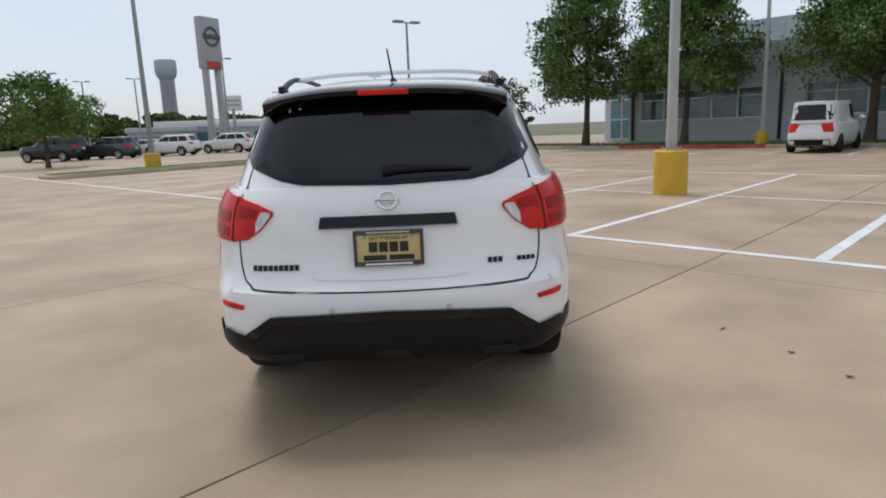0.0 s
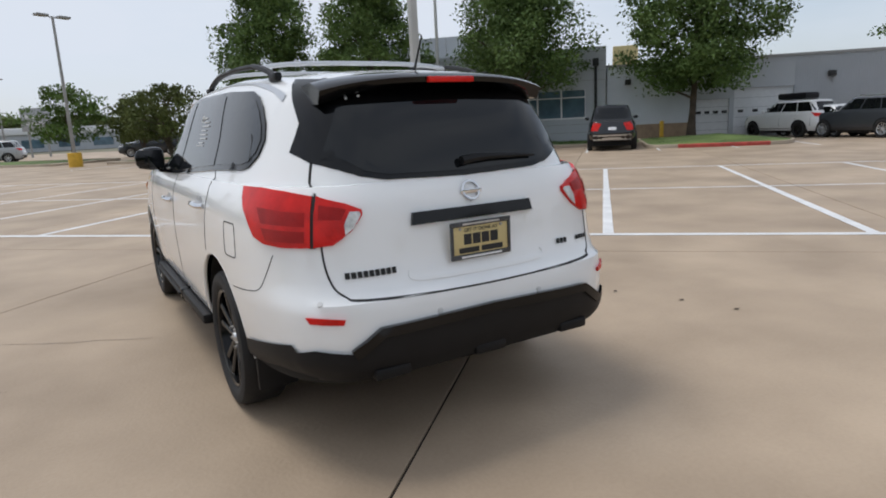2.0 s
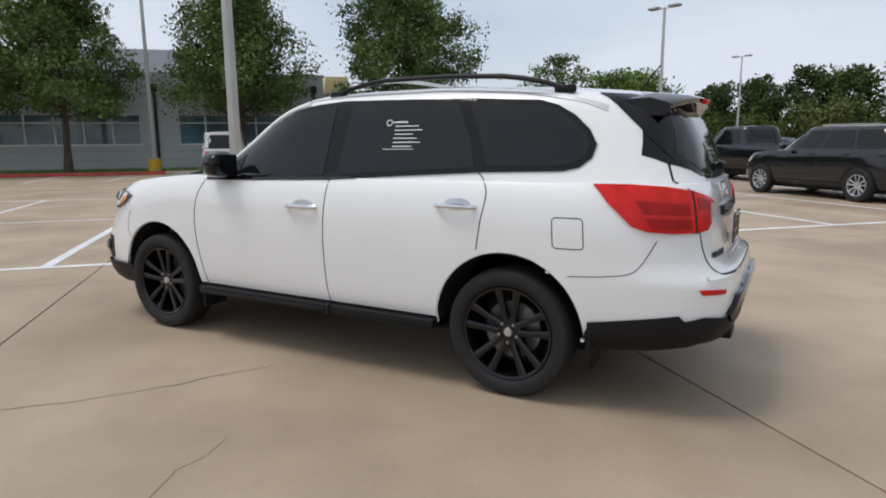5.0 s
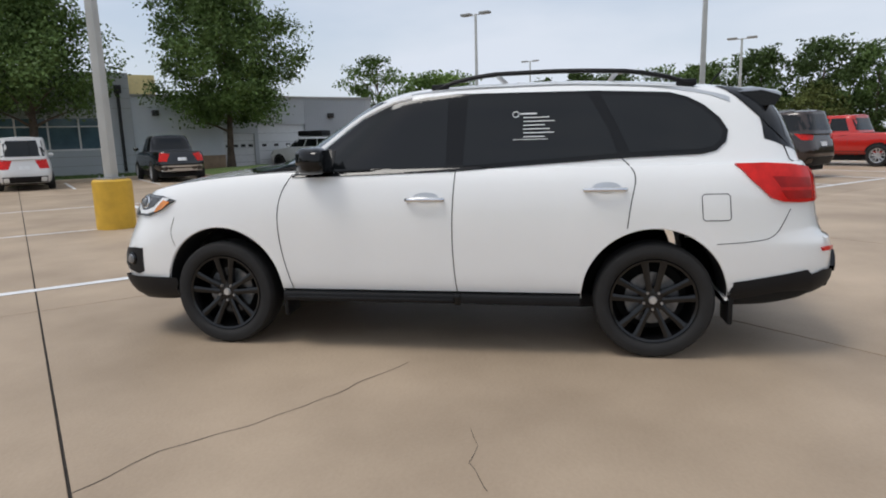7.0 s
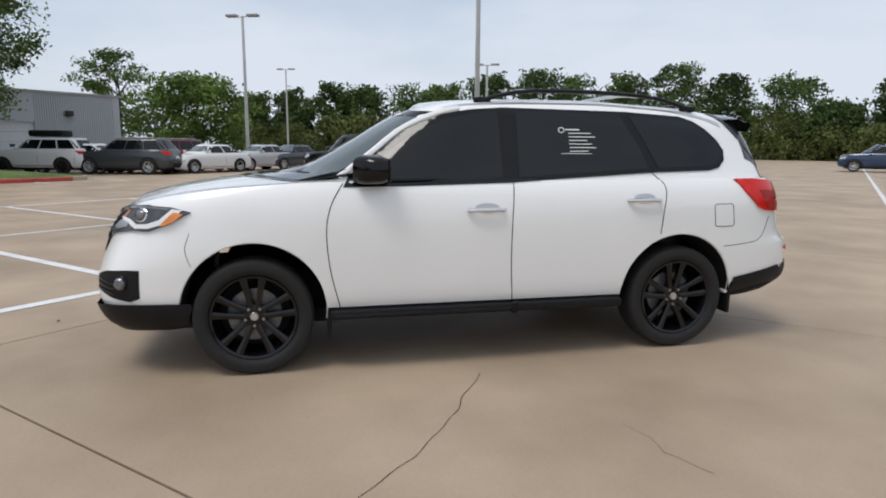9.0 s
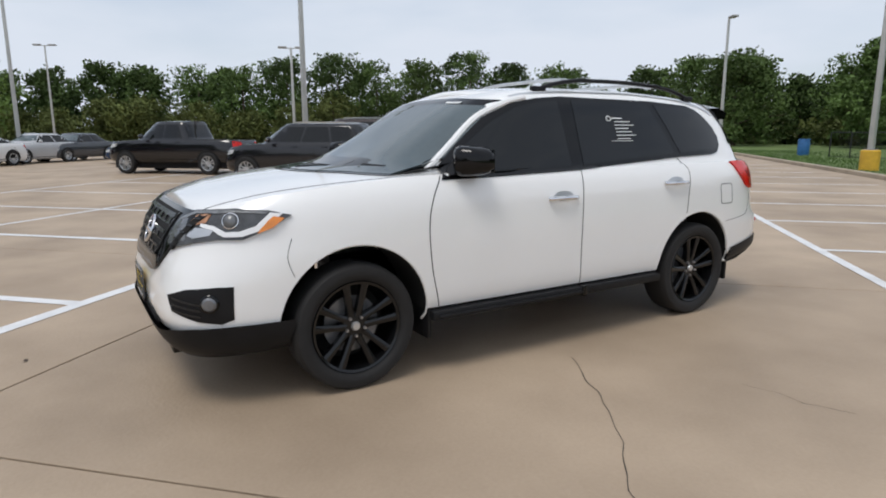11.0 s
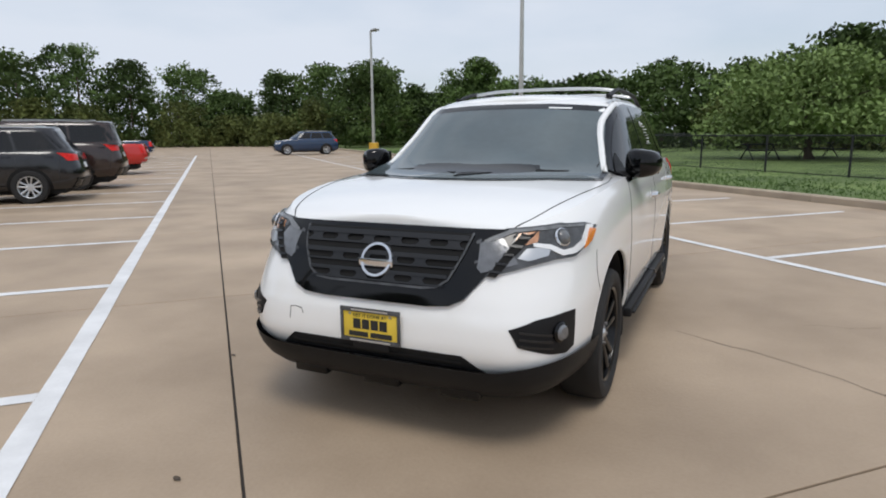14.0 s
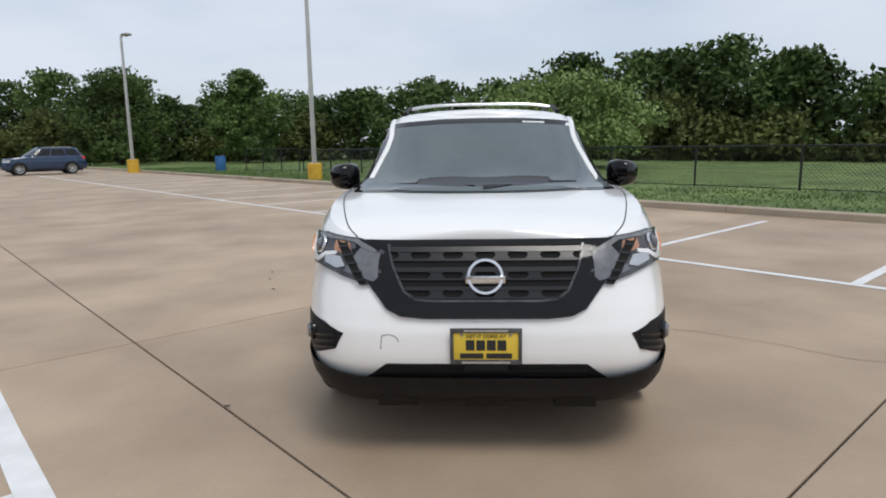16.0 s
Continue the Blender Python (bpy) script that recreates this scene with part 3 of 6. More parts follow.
# ---- fence, bin, gate, tables in the park ----
def fence_run(name, s0, d0, s1, d1, height=1.22, step=3.0):
    run = thing(name, "black chain-link fence with round posts and top rail", "fence", "park fence")
    a, b = lot(s0, d0, 0.08), lot(s1, d1, 0.08)
    n = max(1, round((b - a).length / step))
    for k in range(n + 1):
        p = a + (b - a) * k / n
        tube("post", p, p + Vector((0, 0, height)), 0.035, 0.035, fence_mat, run, 8)
    for z, r in ((height, 0.025), (0.06, 0.012)):
        tube("rail", a + Vector((0, 0, z)), b + Vector((0, 0, z)), r, r, fence_mat, run, 6)
    ahead = (b - a).normalized()
    length = (b - a).length
    verts, faces = [], []
    side = ahead.cross(Vector((0, 0, 1)))
    count = int(length / 0.11)
    for lean in (-1, 1):
        for k in range(-11, count + 11):
            u0, u1 = k * 0.11, k * 0.11 + lean * (height - 0.06)
            z0, z1 = 0.06, height
            if min(u0, u1) < 0 or max(u0, u1) > length:
                continue
            p, q = a + ahead * u0 + Vector((0, 0, z0)), a + ahead * u1 + Vector((0, 0, z1))
            t = (q - p).normalized().cross(side) * 0.0035
            m = len(verts)
            verts += [p + t, p - t, q - t, q + t]
            faces.append((m, m + 1, m + 2, m + 3))
    attach(new("mesh_wire", mesh_of("mesh_wire", verts, faces, fence_mat)), run)
    return run


fence_run("fence", -30, -14.8, 29.1, -14.8)
fence_run("fence", 29.1, -14.8, 29.6, -31)
fence_run("fence", 29.2, -14.6, 32.4, -12.8, 1.3, 1.3)
bin_ = thing("waste_barrel", "blue plastic waste barrel on the grass", "bin")
bin_.location = lot(34.7, -12.2, 0.1)
part("barrel", lathe([(0, 0), (0.28, 0), (0.30, 0.05), (0.31, 0.45), (0.30, 0.85), (0.28, 0.9), (0, 0.9)], 24, "z"), blue_plastic, bin_)
part("rim", lathe([(0.28, 0.86), (0.315, 0.87), (0.315, 0.91), (0.27, 0.92)], 24, "z"), blue_plastic, bin_)
for s, d in ((18.4, -22.0), (19.0, -26.5)):
    table = thing("picnic_table", "dark metal picnic table with benches on grass", "table", "picnic tables")
    table.matrix_basis = Matrix.Translation(lot(s, d, 0.1)) @ Matrix.Rotation(0.4, 4, "Z")
    box("tabletop", -0.9, 0.9, -0.38, 0.38, 0.70, 0.75, fence_mat, table, 0.01)
    for y in (-0.72, 0.72):
        box("bench", -0.9, 0.9, y - 0.14, y + 0.14, 0.42, 0.46, fence_mat, table, 0.01)
    for x in (-0.6, 0.6):
        tube("leg", (x, -0.70, 0), (x, 0.15, 0.72), 0.03, 0.03, fence_mat, table, 6)
        tube("leg", (x, 0.70, 0), (x, -0.15, 0.72), 0.03, 0.03, fence_mat, table, 6)


# ---- the dealership building ----
def lot_box(name, s0, s1, d0, d1, z0, z1, mat, parent, bevel=0.0, label=""):
    return box(name, s0, s1, d0, d1, z0, z1, mat, parent, bevel, label)


hall = thing("dealership_building", "grey metal-clad dealership building with strip windows and service bays", "building")
hall.matrix_basis = LOT
W = WALL_D
openings = ((-14.0, -7.2), (-5.3, 1.3))
for s0, s1 in ((-14.8, -14.0), (-7.2, -5.3), (1.3, 2.4)):
    lot_box("wall_pier", s0, s1, W, W + 0.4, 0, 5.12, metal_wall, hall)
for s0, s1 in openings:
    lot_box("wall_below", s0, s1, W, W + 0.4, 0, 1.38, metal_wall, hall)
    lot_box("wall_above", s0, s1, W, W + 0.4, 2.88, 5.12, metal_wall, hall)
    win = box("window", s0, s1, W + 0.16, W + 0.20, 1.38, 2.88, building_glass, hall)
    n = 5
    for k in range(n + 1):
        s = s0 + (s1 - s0) * k / n
        lot_box("mullion", s - 0.04, s + 0.04, W + 0.08, W + 0.155, 1.38, 2.88, trim_white, win)
    lot_box("transom", s0, s1, W + 0.075, W + 0.15, 2.46, 2.52, trim_white, win)
    lot_box("sill", s0 - 0.05, s1 + 0.05, W - 0.06, W + 0.075, 1.31, 1.40, trim_white, win, 0.01)
    lot_box("blind", s0 + 0.2, s0 + 2.6, W + 0.5, W + 0.54, 1.42, 2.84, teal_glass, win)
for z in (0.55, 1.0, 3.35, 3.85, 4.35, 4.85):
    for s0, s1 in ((-14.8, 2.4),):
        lot_box("panel_joint", s0, s1, W - 0.006, W + 0.002, z, z + 0.025, pole_dark, hall)
for s in (-14.5, -6.4, 1.85):
    lot_box("downpipe", s - 0.07, s + 0.07, W - 0.16, W - 0.02, 0.2, 4.4, fence_mat, hall, 0.02)
    lot_box("rain_head", s - 0.16, s + 0.16, W - 0.26, W - 0.01, 4.1, 4.5, fence_mat, hall, 0.03)
lot_box("parapet", -12.0, -4.6, W + 1.2, W + 1.6, 4.6, 6.4, metal_wall_light, hall)
for k in range(1, 7):
    lot_box("parapet_joint", -12.0 + 1.05 * k - 0.01, -12.0 + 1.05 * k + 0.01, W + 1.19, W + 1.2, 5.1, 6.35, pole_dark, hall)
lot_box("sign_strip", -14.6, -12.2, W - 0.07, W - 0.01, 4.25, 4.60, red_paint, hall)
lot_box("roof", -14.8, 2.4, W + 0.4, W + 22, 4.7, 4.9, metal_wall_light, hall)
lot_box("back_wall", -18.4, 16, W + 22, W + 22.4, 0, 4.9, metal_wall, hall)
lot_box("end_wall", -14.8, -14.4, W + 4.4, W + 22, 0, 5.12, metal_wall, hall)
# glazed entrance
lot_box("entrance_wall", -18.9, -14.8, W + 4.4, W + 4.8, 0, 5.2, metal_wall_light, hall)
for k in range(4):
    s = -18.4 + 0.86 * k
    entrance = box("entrance_glass", s + 0.03, s + 0.79, W + 4.30, W + 4.36, 0.2, 4.1, teal_glass, hall)
    for z in (0.2, 1.5, 2.8, 4.1):
        lot_box("glazing_bar", s, s + 0.82, W + 4.24, W + 4.30, z - 0.04, z + 0.04, trim_white, entrance)
    lot_box("glazing_bar", s - 0.03, s + 0.03, W + 4.24, W + 4.30, 0.2, 4.1, trim_white, entrance)
lot_box("reveal_wall", -14.8, -14.5, W + 0.4, W + 4.4, 0, 5.12, metal_wall, hall)
# service wing with ribbed cladding
wing_top = 4.05
doors = ((7.0, 8.72, 2.0), (8.95, 11.8, 2.5))
lot_box("wing_wall", 2.45, 7.0, W + 0.3, W + 0.6, 0.85, wing_top, metal_wall_light, hall)
lot_box("wing_plinth", 2.45, 7.0, W + 0.24, W + 0.62, 0, 0.85, brick_mat, hall)
lot_box("wing_wall", 8.72, 8.95, W + 0.3, W + 0.6, 0, wing_top, metal_wall, hall)
lot_box("wing_wall", 11.8, 16.0, W + 0.3, W + 0.6, 0, wing_top, metal_wall, hall)
for s0, s1, z in doors:
    lot_box("wing_lintel", s0, s1, W + 0.3, W + 0.6, z, wing_top, metal_wall, hall)
    door = lot_box("bay_door", s0, s1, W + 0.42, W + 0.48, 0, z, door_white, hall)
    for k in range(1, 5):
        lot_box("panel_line", s0, s1, W + 0.412, W + 0.418, z * k / 5 - 0.012, z * k / 5 + 0.012, sign_grey, door)
    for k in range(4):
        s = s0 + (s1 - s0) * (k + 0.5) / 4
        lot_box("door_light", s - 0.13, s + 0.13, W + 0.405, W + 0.416, 1.25, 1.40, ink, door)
for k in range(40):
    s = 2.5 + 0.11 * k
    lot_box("rib", s, s + 0.045, W + 0.27, W + 0.30, 0.87, wing_top - 0.06, metal_wall_light, hall)
for k in range(36):
    s = 11.85 + 0.115 * k
    lot_box("rib", s, s + 0.045, W + 0.27, W + 0.30, 0.1, wing_top - 0.06, metal_wall, hall)
lot_box("wing_side", 16.0, 16.3, W + 0.3, W + 22, 0, wing_top, metal_wall, hall)
lot_box("wing_roof", 2.4, 16.3, W + 0.6, W + 22, wing_top - 0.15, wing_top - 0.02, metal_wall_light, hall)
lot_box("gutter", 2.4, 16.4, W + 0.22, W + 0.30, wing_top - 0.08, wing_top + 0.05, pole_dark, hall)
for s, z in ((13.45, 2.85), (3.55, 3.0)):
    lot_box("wall_lamp", s - 0.16, s + 0.16, W - 0.05, W + 0.27, z, z + 0.28, ink, hall, 0.03)
unit = lot_box("roof_unit", 2.8, 4.2, W + 3, W + 5, wing_top, wing_top + 1.3, plate_cream, hall, 0.03)
lot_box("bollard", 5.2, 5.4, W - 0.4, W - 0.2, 0, 1.0, yellow_paint, hall, 0.03)


# ---- the white SUV ----
def white_suv():
    car = thing("suv", "pearl white three-row SUV with black wheels, black trim and tinted windows", "SUV")
    base = 0.33
    lower = [(0.33, 0.88, 2.34, 2.26), (0.36, 0.92, 2.40, 2.34), (0.41, 0.945, 2.47, 2.42), (0.47, 0.960, 2.51, 2.465), (0.54, 0.966, 2.528, 2.475), (0.61, 0.970, 2.53, 2.475),
             (0.68, 0.974, 2.525, 2.47), (0.735, 0.976, 2.52, 2.455), (0.765, 0.977, 2.51, 2.41), (0.82, 0.978, 2.50, 2.385), (0.88, 0.977, 2.485, 2.37), (0.94, 0.974, 2.465, 2.36),
             (1.00, 0.970, 2.445, 2.35), (1.06, 0.962, 2.425, 2.34), (1.11, 0.950, 2.40, 2.33), (1.16, 0.932, 2.37, 2.31), (1.20, 0.905, 2.32, 2.285)]
    rim = smooth_line([-2.6, 0.9, 1.2, 1.6, 1.9, 2.15, 2.32, 2.45], [1.205, 1.20, 1.195, 1.165, 1.13, 1.085, 1.035, 0.99])
    tub = ring_hull(lower, rim, base, lambda z: float(np.interp(z, [0.5, 0.75, 0.95], [6.6, 6.2, 5.4])), lambda z: 6.2, 84, lambda y: 0.05 if y > 0 else 0.01, 14)
    upper = [(1.15, 0.912, 1.50, 2.31), (1.22, 0.885, 1.36, 2.285), (1.30, 0.855, 1.21, 2.265), (1.38, 0.822, 1.08, 2.24), (1.46, 0.792, 0.95, 2.215), (1.54, 0.762, 0.83, 2.185),
             (1.61, 0.733, 0.72, 2.15), (1.66, 0.708, 0.63, 2.12), (1.70, 0.676, 0.55, 2.08), (1.725, 0.635, 0.47, 2.03), (1.74, 0.585, 0.39, 1.96)]
    ridge = smooth_line([1.6, 0.75, 0.5, 0.2, -0.2, -0.8, -1.4, -1.8, -2.1, -2.4], [1.60, 1.665, 1.69, 1.725, 1.742, 1.745, 1.715, 1.68, 1.645, 1.62])
    cabin = ring_hull(upper, ridge, 1.15, lambda z: 3.6, lambda z: 5.4, 72, lambda y: 0.035, 12)
    shell = Shell([tub, cabin])
    ob = new("body", mesh_of("body", tub[0], tub[1], [white_pearl, dark_void], False))
    cutters = []
    for y, z, r in ((1.545, 0.395, 0.445), (-1.345, 0.39, 0.44)):
        for s in (-1, 1):
            bm = bmesh.new()
            add_tube(bm, (0.60 * s, y, z), (1.3 * s, y, z), r, r, 56)
            me = bpy.data.meshes.new("cutter")
            bm.to_mesh(me)
            bm.free()
            me.materials.append(white_pearl)
            me.materials.append(dark_void)
            for p in me.polygons:
                p.material_index = 1
            cutters.append(new("cutter", me))
    ob.data = cut(ob, cutters)
    for p in ob.data.polygons:
        corners = [ob.data.vertices[i].co for i in p.vertices]
        in_arch = max(math.hypot(c.y - 1.545, c.z - 0.395) for c in corners) < 0.4495 or max(math.hypot(c.y + 1.345, c.z - 0.39) for c in corners) < 0.4445
        if in_arch or p.center.z < (0.47 if p.center.y < -1.80 else 0.395):
            p.material_index = 1
    ob.data.shade_smooth()
    ob.data.set_sharp_from_angle(angle=radians(35))
    ob.parent = car
    roof = new("cabin", mesh_of("cabin", cabin[0], cabin[1], white_pearl, True))
    roof.parent = car

    # windows and their black surrounds
    for s in (-1, 1):
        w = ("side", s)
        shell.pane("window_surround", [(0.99, 1.165), (0.70, 1.168), (-0.09, 1.187), (-0.65, 1.22), (-1.18, 1.25), (-1.62, 1.262), (-1.70, 1.28), (-1.76, 1.33), (-1.775, 1.40), (-1.73, 1.475), (-1.64, 1.555), (-1.54, 1.61), (-1.44, 1.638), (-1.0, 1.664), (-0.1, 1.678), (0.12, 1.662), (0.32, 1.628), (0.545, 1.53), (0.775, 1.36), (0.94, 1.235)], w, black_gloss, car, 0.009, 0.016, 0.03)
        shell.pane("front_window", [(0.84, 1.192), (-0.055, 1.21), (-0.055, 1.648), (0.12, 1.634), (0.30, 1.598), (0.50, 1.505), (0.70, 1.37), (0.84, 1.265)], w, tint_glass, car, 0.012, 0.014, 0.035)
        shell.pane("rear_door_window", [(-0.165, 1.215), (-0.65, 1.245), (-1.12, 1.272), (-1.07, 1.42), (-0.945, 1.643), (-0.5, 1.655), (-0.185, 1.655)], w, tint_glass, car, 0.012, 0.014, 0.035)
        shell.pane("quarter_window", [(-1.195, 1.278), (-1.60, 1.287), (-1.68, 1.302), (-1.73, 1.345), (-1.742, 1.40), (-1.70, 1.465), (-1.62, 1.535), (-1.53, 1.588), (-1.43, 1.612), (-1.02, 1.638), (-1.12, 1.45)], w, tint_glass, car, 0.012, 0.014, 0.035)
        shell.pane("mirror_sail", [(0.93, 1.185), (0.72, 1.19), (0.72, 1.33), (0.80, 1.29)], w, black_plastic, car, 0.016, 0.012, 0.03)
        shell.pane("spoiler_blade", [(-1.86, 1.668), (-1.93, 1.655), (-2.03, 1.62), (-2.15, 1.48), (-2.225, 1.315), (-2.17, 1.305), (-2.09, 1.42), (-1.96, 1.57)], w, black_gloss, car, 0.006, 0.012, 0.04)
        # painted windscreen pillar
        pillar = [shell.drop(w, y, z, 0.002)[0] for y, z in curve_pts([(1.01, 1.213), (0.81, 1.358), (0.58, 1.53), (0.36, 1.629), (0.20, 1.668)])]
        sweep("windscreen_pillar", pillar, 0.024, white_pearl, car, 8)
        # seams, handles, filler flap
        shell.seam("front_door_seam", curve_pts([(0.99, 1.19), (1.065, 1.06), (1.098, 0.90), (1.08, 0.66), (1.02, 0.40)]), w, gap_black, car)
        shell.seam("door_seam", curve_pts([(-0.12, 1.19), (-0.10, 0.90), (-0.10, 0.63), (-0.12, 0.39)]), w, gap_black, car)
        shell.seam("rear_door_seam", curve_pts([(-1.14, 1.255), (-1.222, 1.15), (-1.20, 0.98), (-1.18, 0.83)]), w, gap_black, car)
        shell.seam("bumper_seam", curve_pts([(-1.70, 0.73), (-1.90, 0.745), (-2.03, 0.78), (-2.12, 0.93)]), w, gap_black, car, 0.004)
        shell.seam("fender_seam", curve_pts([(1.90, 0.90), (1.93, 0.80), (1.90, 0.70)]), w, gap_black, car, 0.003)
        shell.seam("hood_seam", curve_pts([(0.84 * s, 1.08), (0.86 * s, 1.35), (0.80 * s, 1.72), (0.70 * s, 2.12), (0.62 * s, 2.27)]), ("top",), gap_black, car, 0.006)
        if s < 0:
            shell.seam("filler_flap_seam", [(-1.62, 1.03), (-1.75, 1.03), (-1.765, 1.015), (-1.775, 0.885), (-1.76, 0.872), (-1.63, 0.872), (-1.615, 0.885), (-1.605, 1.015), (-1.62, 1.03)], w, gap_black, car, 0.005)
        for hy, hz in ((0.085, 1.015), (-1.04, 1.065)):
            side, _ = shell.drop(w, hy, hz, 0.0)
            shell.pane("handle_cup", [(hy + 0.085 * math.cos(a * math.pi / 8) - 0.015, hz + 0.012 + 0.034 * math.sin(a * math.pi / 8)) for a in range(16)], w, silver, car, 0.0015, 0.004, 0.03)
            pts = [(side.x + o * s, hy + d, hz + 0.004 * (1 - abs(d) / 0.12)) for d, o in ((-0.128, 0.004), (-0.11, 0.026), (-0.05, 0.036), (0.04, 0.036), (0.09, 0.026), (0.115, 0.004))]
            sweep("door_handle", pts, 0.015, chrome, car, 8, 1.0, "chrome door handle")
        # running board and flaps
        box("running_board", 0.90 * s if s > 0 else -0.992, 0.992 if s > 0 else -0.90, -0.905, 1.085, 0.335, 0.395, black_plastic, car, 0.012)
        box("board_step", 0.955 if s > 0 else -1.01, 1.01 if s > 0 else -0.955, -0.10, 1.05, 0.352, 0.37, black_plastic, car, 0.006)
        box("board_joint", 0.90 if s > 0 else -0.999, 0.999 if s > 0 else -0.90, -0.145, -0.105, 0.328, 0.40, black_gloss, car, 0.006)
        box("mud_flap", 0.74 if s > 0 else -0.945, 0.945 if s > 0 else -0.74, 1.075, 1.10, 0.215, 0.46, black_plastic, car, 0.01, m=Matrix.Rotation(0, 4, "X"))
        box("mud_flap", 0.72 if s > 0 else -0.915, 0.915 if s > 0 else -0.72, -1.82, -1.79, 0.22, 0.56, black_plastic, car, 0.01)
        # arch lips
        for y, z, r, a0, a1 in ((1.545, 0.395, 0.445, -8, 188), (-1.345, 0.39, 0.44, -2, 188)):
            pts = []
            for k in range(33):
                a = radians(a0 + (a1 - a0) * k / 32)
                q, _ = shell.drop(w, y + (r + 0.004) * math.cos(a), z + (r + 0.004) * math.sin(a), 0.0)
                pts.append((q.x - 0.010 * s, q.y, q.z))
            sweep("arch_lip", pts, 0.011, white_pearl, car, 6)
            bm = bmesh.new()
            rows = []
            for k in range(25):
                a = radians(180 * k / 24)
                rows.append([bm.verts.new((x * s, y + (r - 0.004) * math.cos(a), z + (r - 0.004) * math.sin(a))) for x in (0.62, 0.935)])
            for u, v in zip(rows, rows[1:]):
                bm.faces.new((u[0], u[1], v[1], v[0]))
            part("arch_liner", bm, dark_void, car)
        # mirror
        bm = bmesh.new()
        bmesh.ops.create_uvsphere(bm, u_segments=20, v_segments=12, radius=1.0)
        for v in bm.verts:
            p = v.co.copy()
            n = 3.2
            k = (abs(p.x) ** n + abs(p.y) ** n + abs(p.z) ** n) ** (-1 / n)
            p *= k
            v.co = Vector(((0.985 + p.x * 0.108 * (1 - 0.12 * p.y)) * s, 0.80 + p.y * 0.085 + 0.05 * (1 - abs(p.x)) * (p.y > 0) - 0.02 * p.x, 1.275 + p.z * 0.088 * (1 - 0.15 * p.x)))
        mirror = part("wing_mirror", bm, black_gloss, car, "gloss black wing mirror")
        box("mirror_glass", 0.895 * s if s > 0 else -1.075, 1.075 if s > 0 else -0.895, 0.712, 0.718, 1.205, 1.345, tint_glass, mirror, 0.002)
        sweep("mirror_arm", [(0.86 * s, 0.80, 1.195), (0.91 * s, 0.80, 1.20), (0.95 * s, 0.80, 1.225)], [0.035, 0.03, 0.03], black_plastic, mirror, 8, 0.6)
        shell.pane("spoiler_corner", [(0.82, 1.672), (0.98, 1.66), (1.13, 1.60), (1.13, 1.33), (1.07, 1.305), (0.97, 1.42), (0.88, 1.56)], ("diag", s, -1), black_gloss, car, 0.007, 0.012, 0.03)
        # head lamp
        d = ("diag", s, 1)
        lamp = shell.pane("headlight", [(0.695, 1.02), (0.80, 0.948), (0.90, 0.905), (1.02, 0.905), (1.14, 0.888), (1.25, 0.862), (1.37, 0.832), (1.375, 0.87), (1.335, 0.985), (1.20, 1.035), (0.95, 1.052), (0.80, 1.045)], d, lamp_housing, car, 0.015, 0.03, 0.03, "dark headlight with white light guide and amber marker")
        shell.pane("inner_lens", [(1.20, 0.895), (1.35, 0.855), (1.36, 0.875), (1.325, 0.975), (1.235, 1.01)], d, lamp_clear, lamp, 0.018, 0.006, 0.03, "clear grey inner lens")
        shell.pane("reflector", [(1.035, 0.962), (1.15, 0.955), (1.20, 0.915), (1.155, 0.905), (1.06, 0.925)], d, silver, lamp, 0.019, 0.006, 0.025)
        shell.pane("turn_bulb", [(1.075, 1.022), (1.165, 1.012), (1.19, 0.985), (1.17, 0.965), (1.095, 0.98)], d, amber_bulb, lamp, 0.019, 0.006, 0.02, "pale amber turn signal behind the lens")
        shell.pane("upper_trim", [(0.80, 1.037), (0.95, 1.044), (1.19, 1.028), (1.31, 0.985), (1.30, 0.977), (1.18, 1.016), (0.95, 1.034), (0.81, 1.028)], d, lamp_grey, lamp, 0.020, 0.006, 0.03)
        shell.pane("light_guide", [(0.735, 1.030), (0.795, 0.958), (0.90, 0.920), (0.985, 0.918), (1.045, 0.948), (1.12, 0.962), (1.12, 0.976), (1.04, 0.968), (0.98, 0.942), (0.915, 0.946), (0.845, 0.972), (0.79, 1.032)], d, white_lens, lamp, 0.022, 0.008, 0.025, "white light guide")
        shell.pane("amber_marker", [(0.725, 1.005), (0.775, 0.958), (0.835, 0.932), (0.825, 0.955), (0.775, 1.015)], d, amber_lens, lamp, 0.026, 0.008, 0.025, "amber side marker")
        place, normal = shell.drop(d, 0.965, 0.995, 0.020)
        for name, r, mat, lift in (("lens_bezel", 0.046, chrome, 0.0), ("lens_cup", 0.040, lamp_housing, 0.006), ("projector_lens", 0.031, lamp_grey, 0.011)):
            bm = lathe([(0.0, 0.012), (r * 0.6, 0.010), (r * 0.95, 0.002), (r, -0.006)], 24, "z")
            bmesh.ops.transform(bm, matrix=Matrix.Translation(place + normal * lift) @ normal.to_track_quat("Z", "Y").to_matrix().to_4x4(), verts=bm.verts)
            part(name, bm, mat, lamp)
        # fog lamp
        fog = shell.pane("fog_lamp", [(0.925, 0.675), (0.931, 0.505), (0.986, 0.482), (1.10, 0.500), (1.25, 0.548), (1.285, 0.625), (1.16, 0.662), (1.003, 0.675)], d, black_plastic, car, 0.004, 0.02, 0.03, "black fog lamp surround with round lamp")
        for zz in (0.535, 0.565, 0.595):
            shell.seam("grille_slat", [(1.08, zz - 0.01), (1.245, zz + 0.02)], d, grille_satin, fog, 0.012, 0.010)
        place, normal = shell.drop(d, 1.035, 0.592, 0.010)
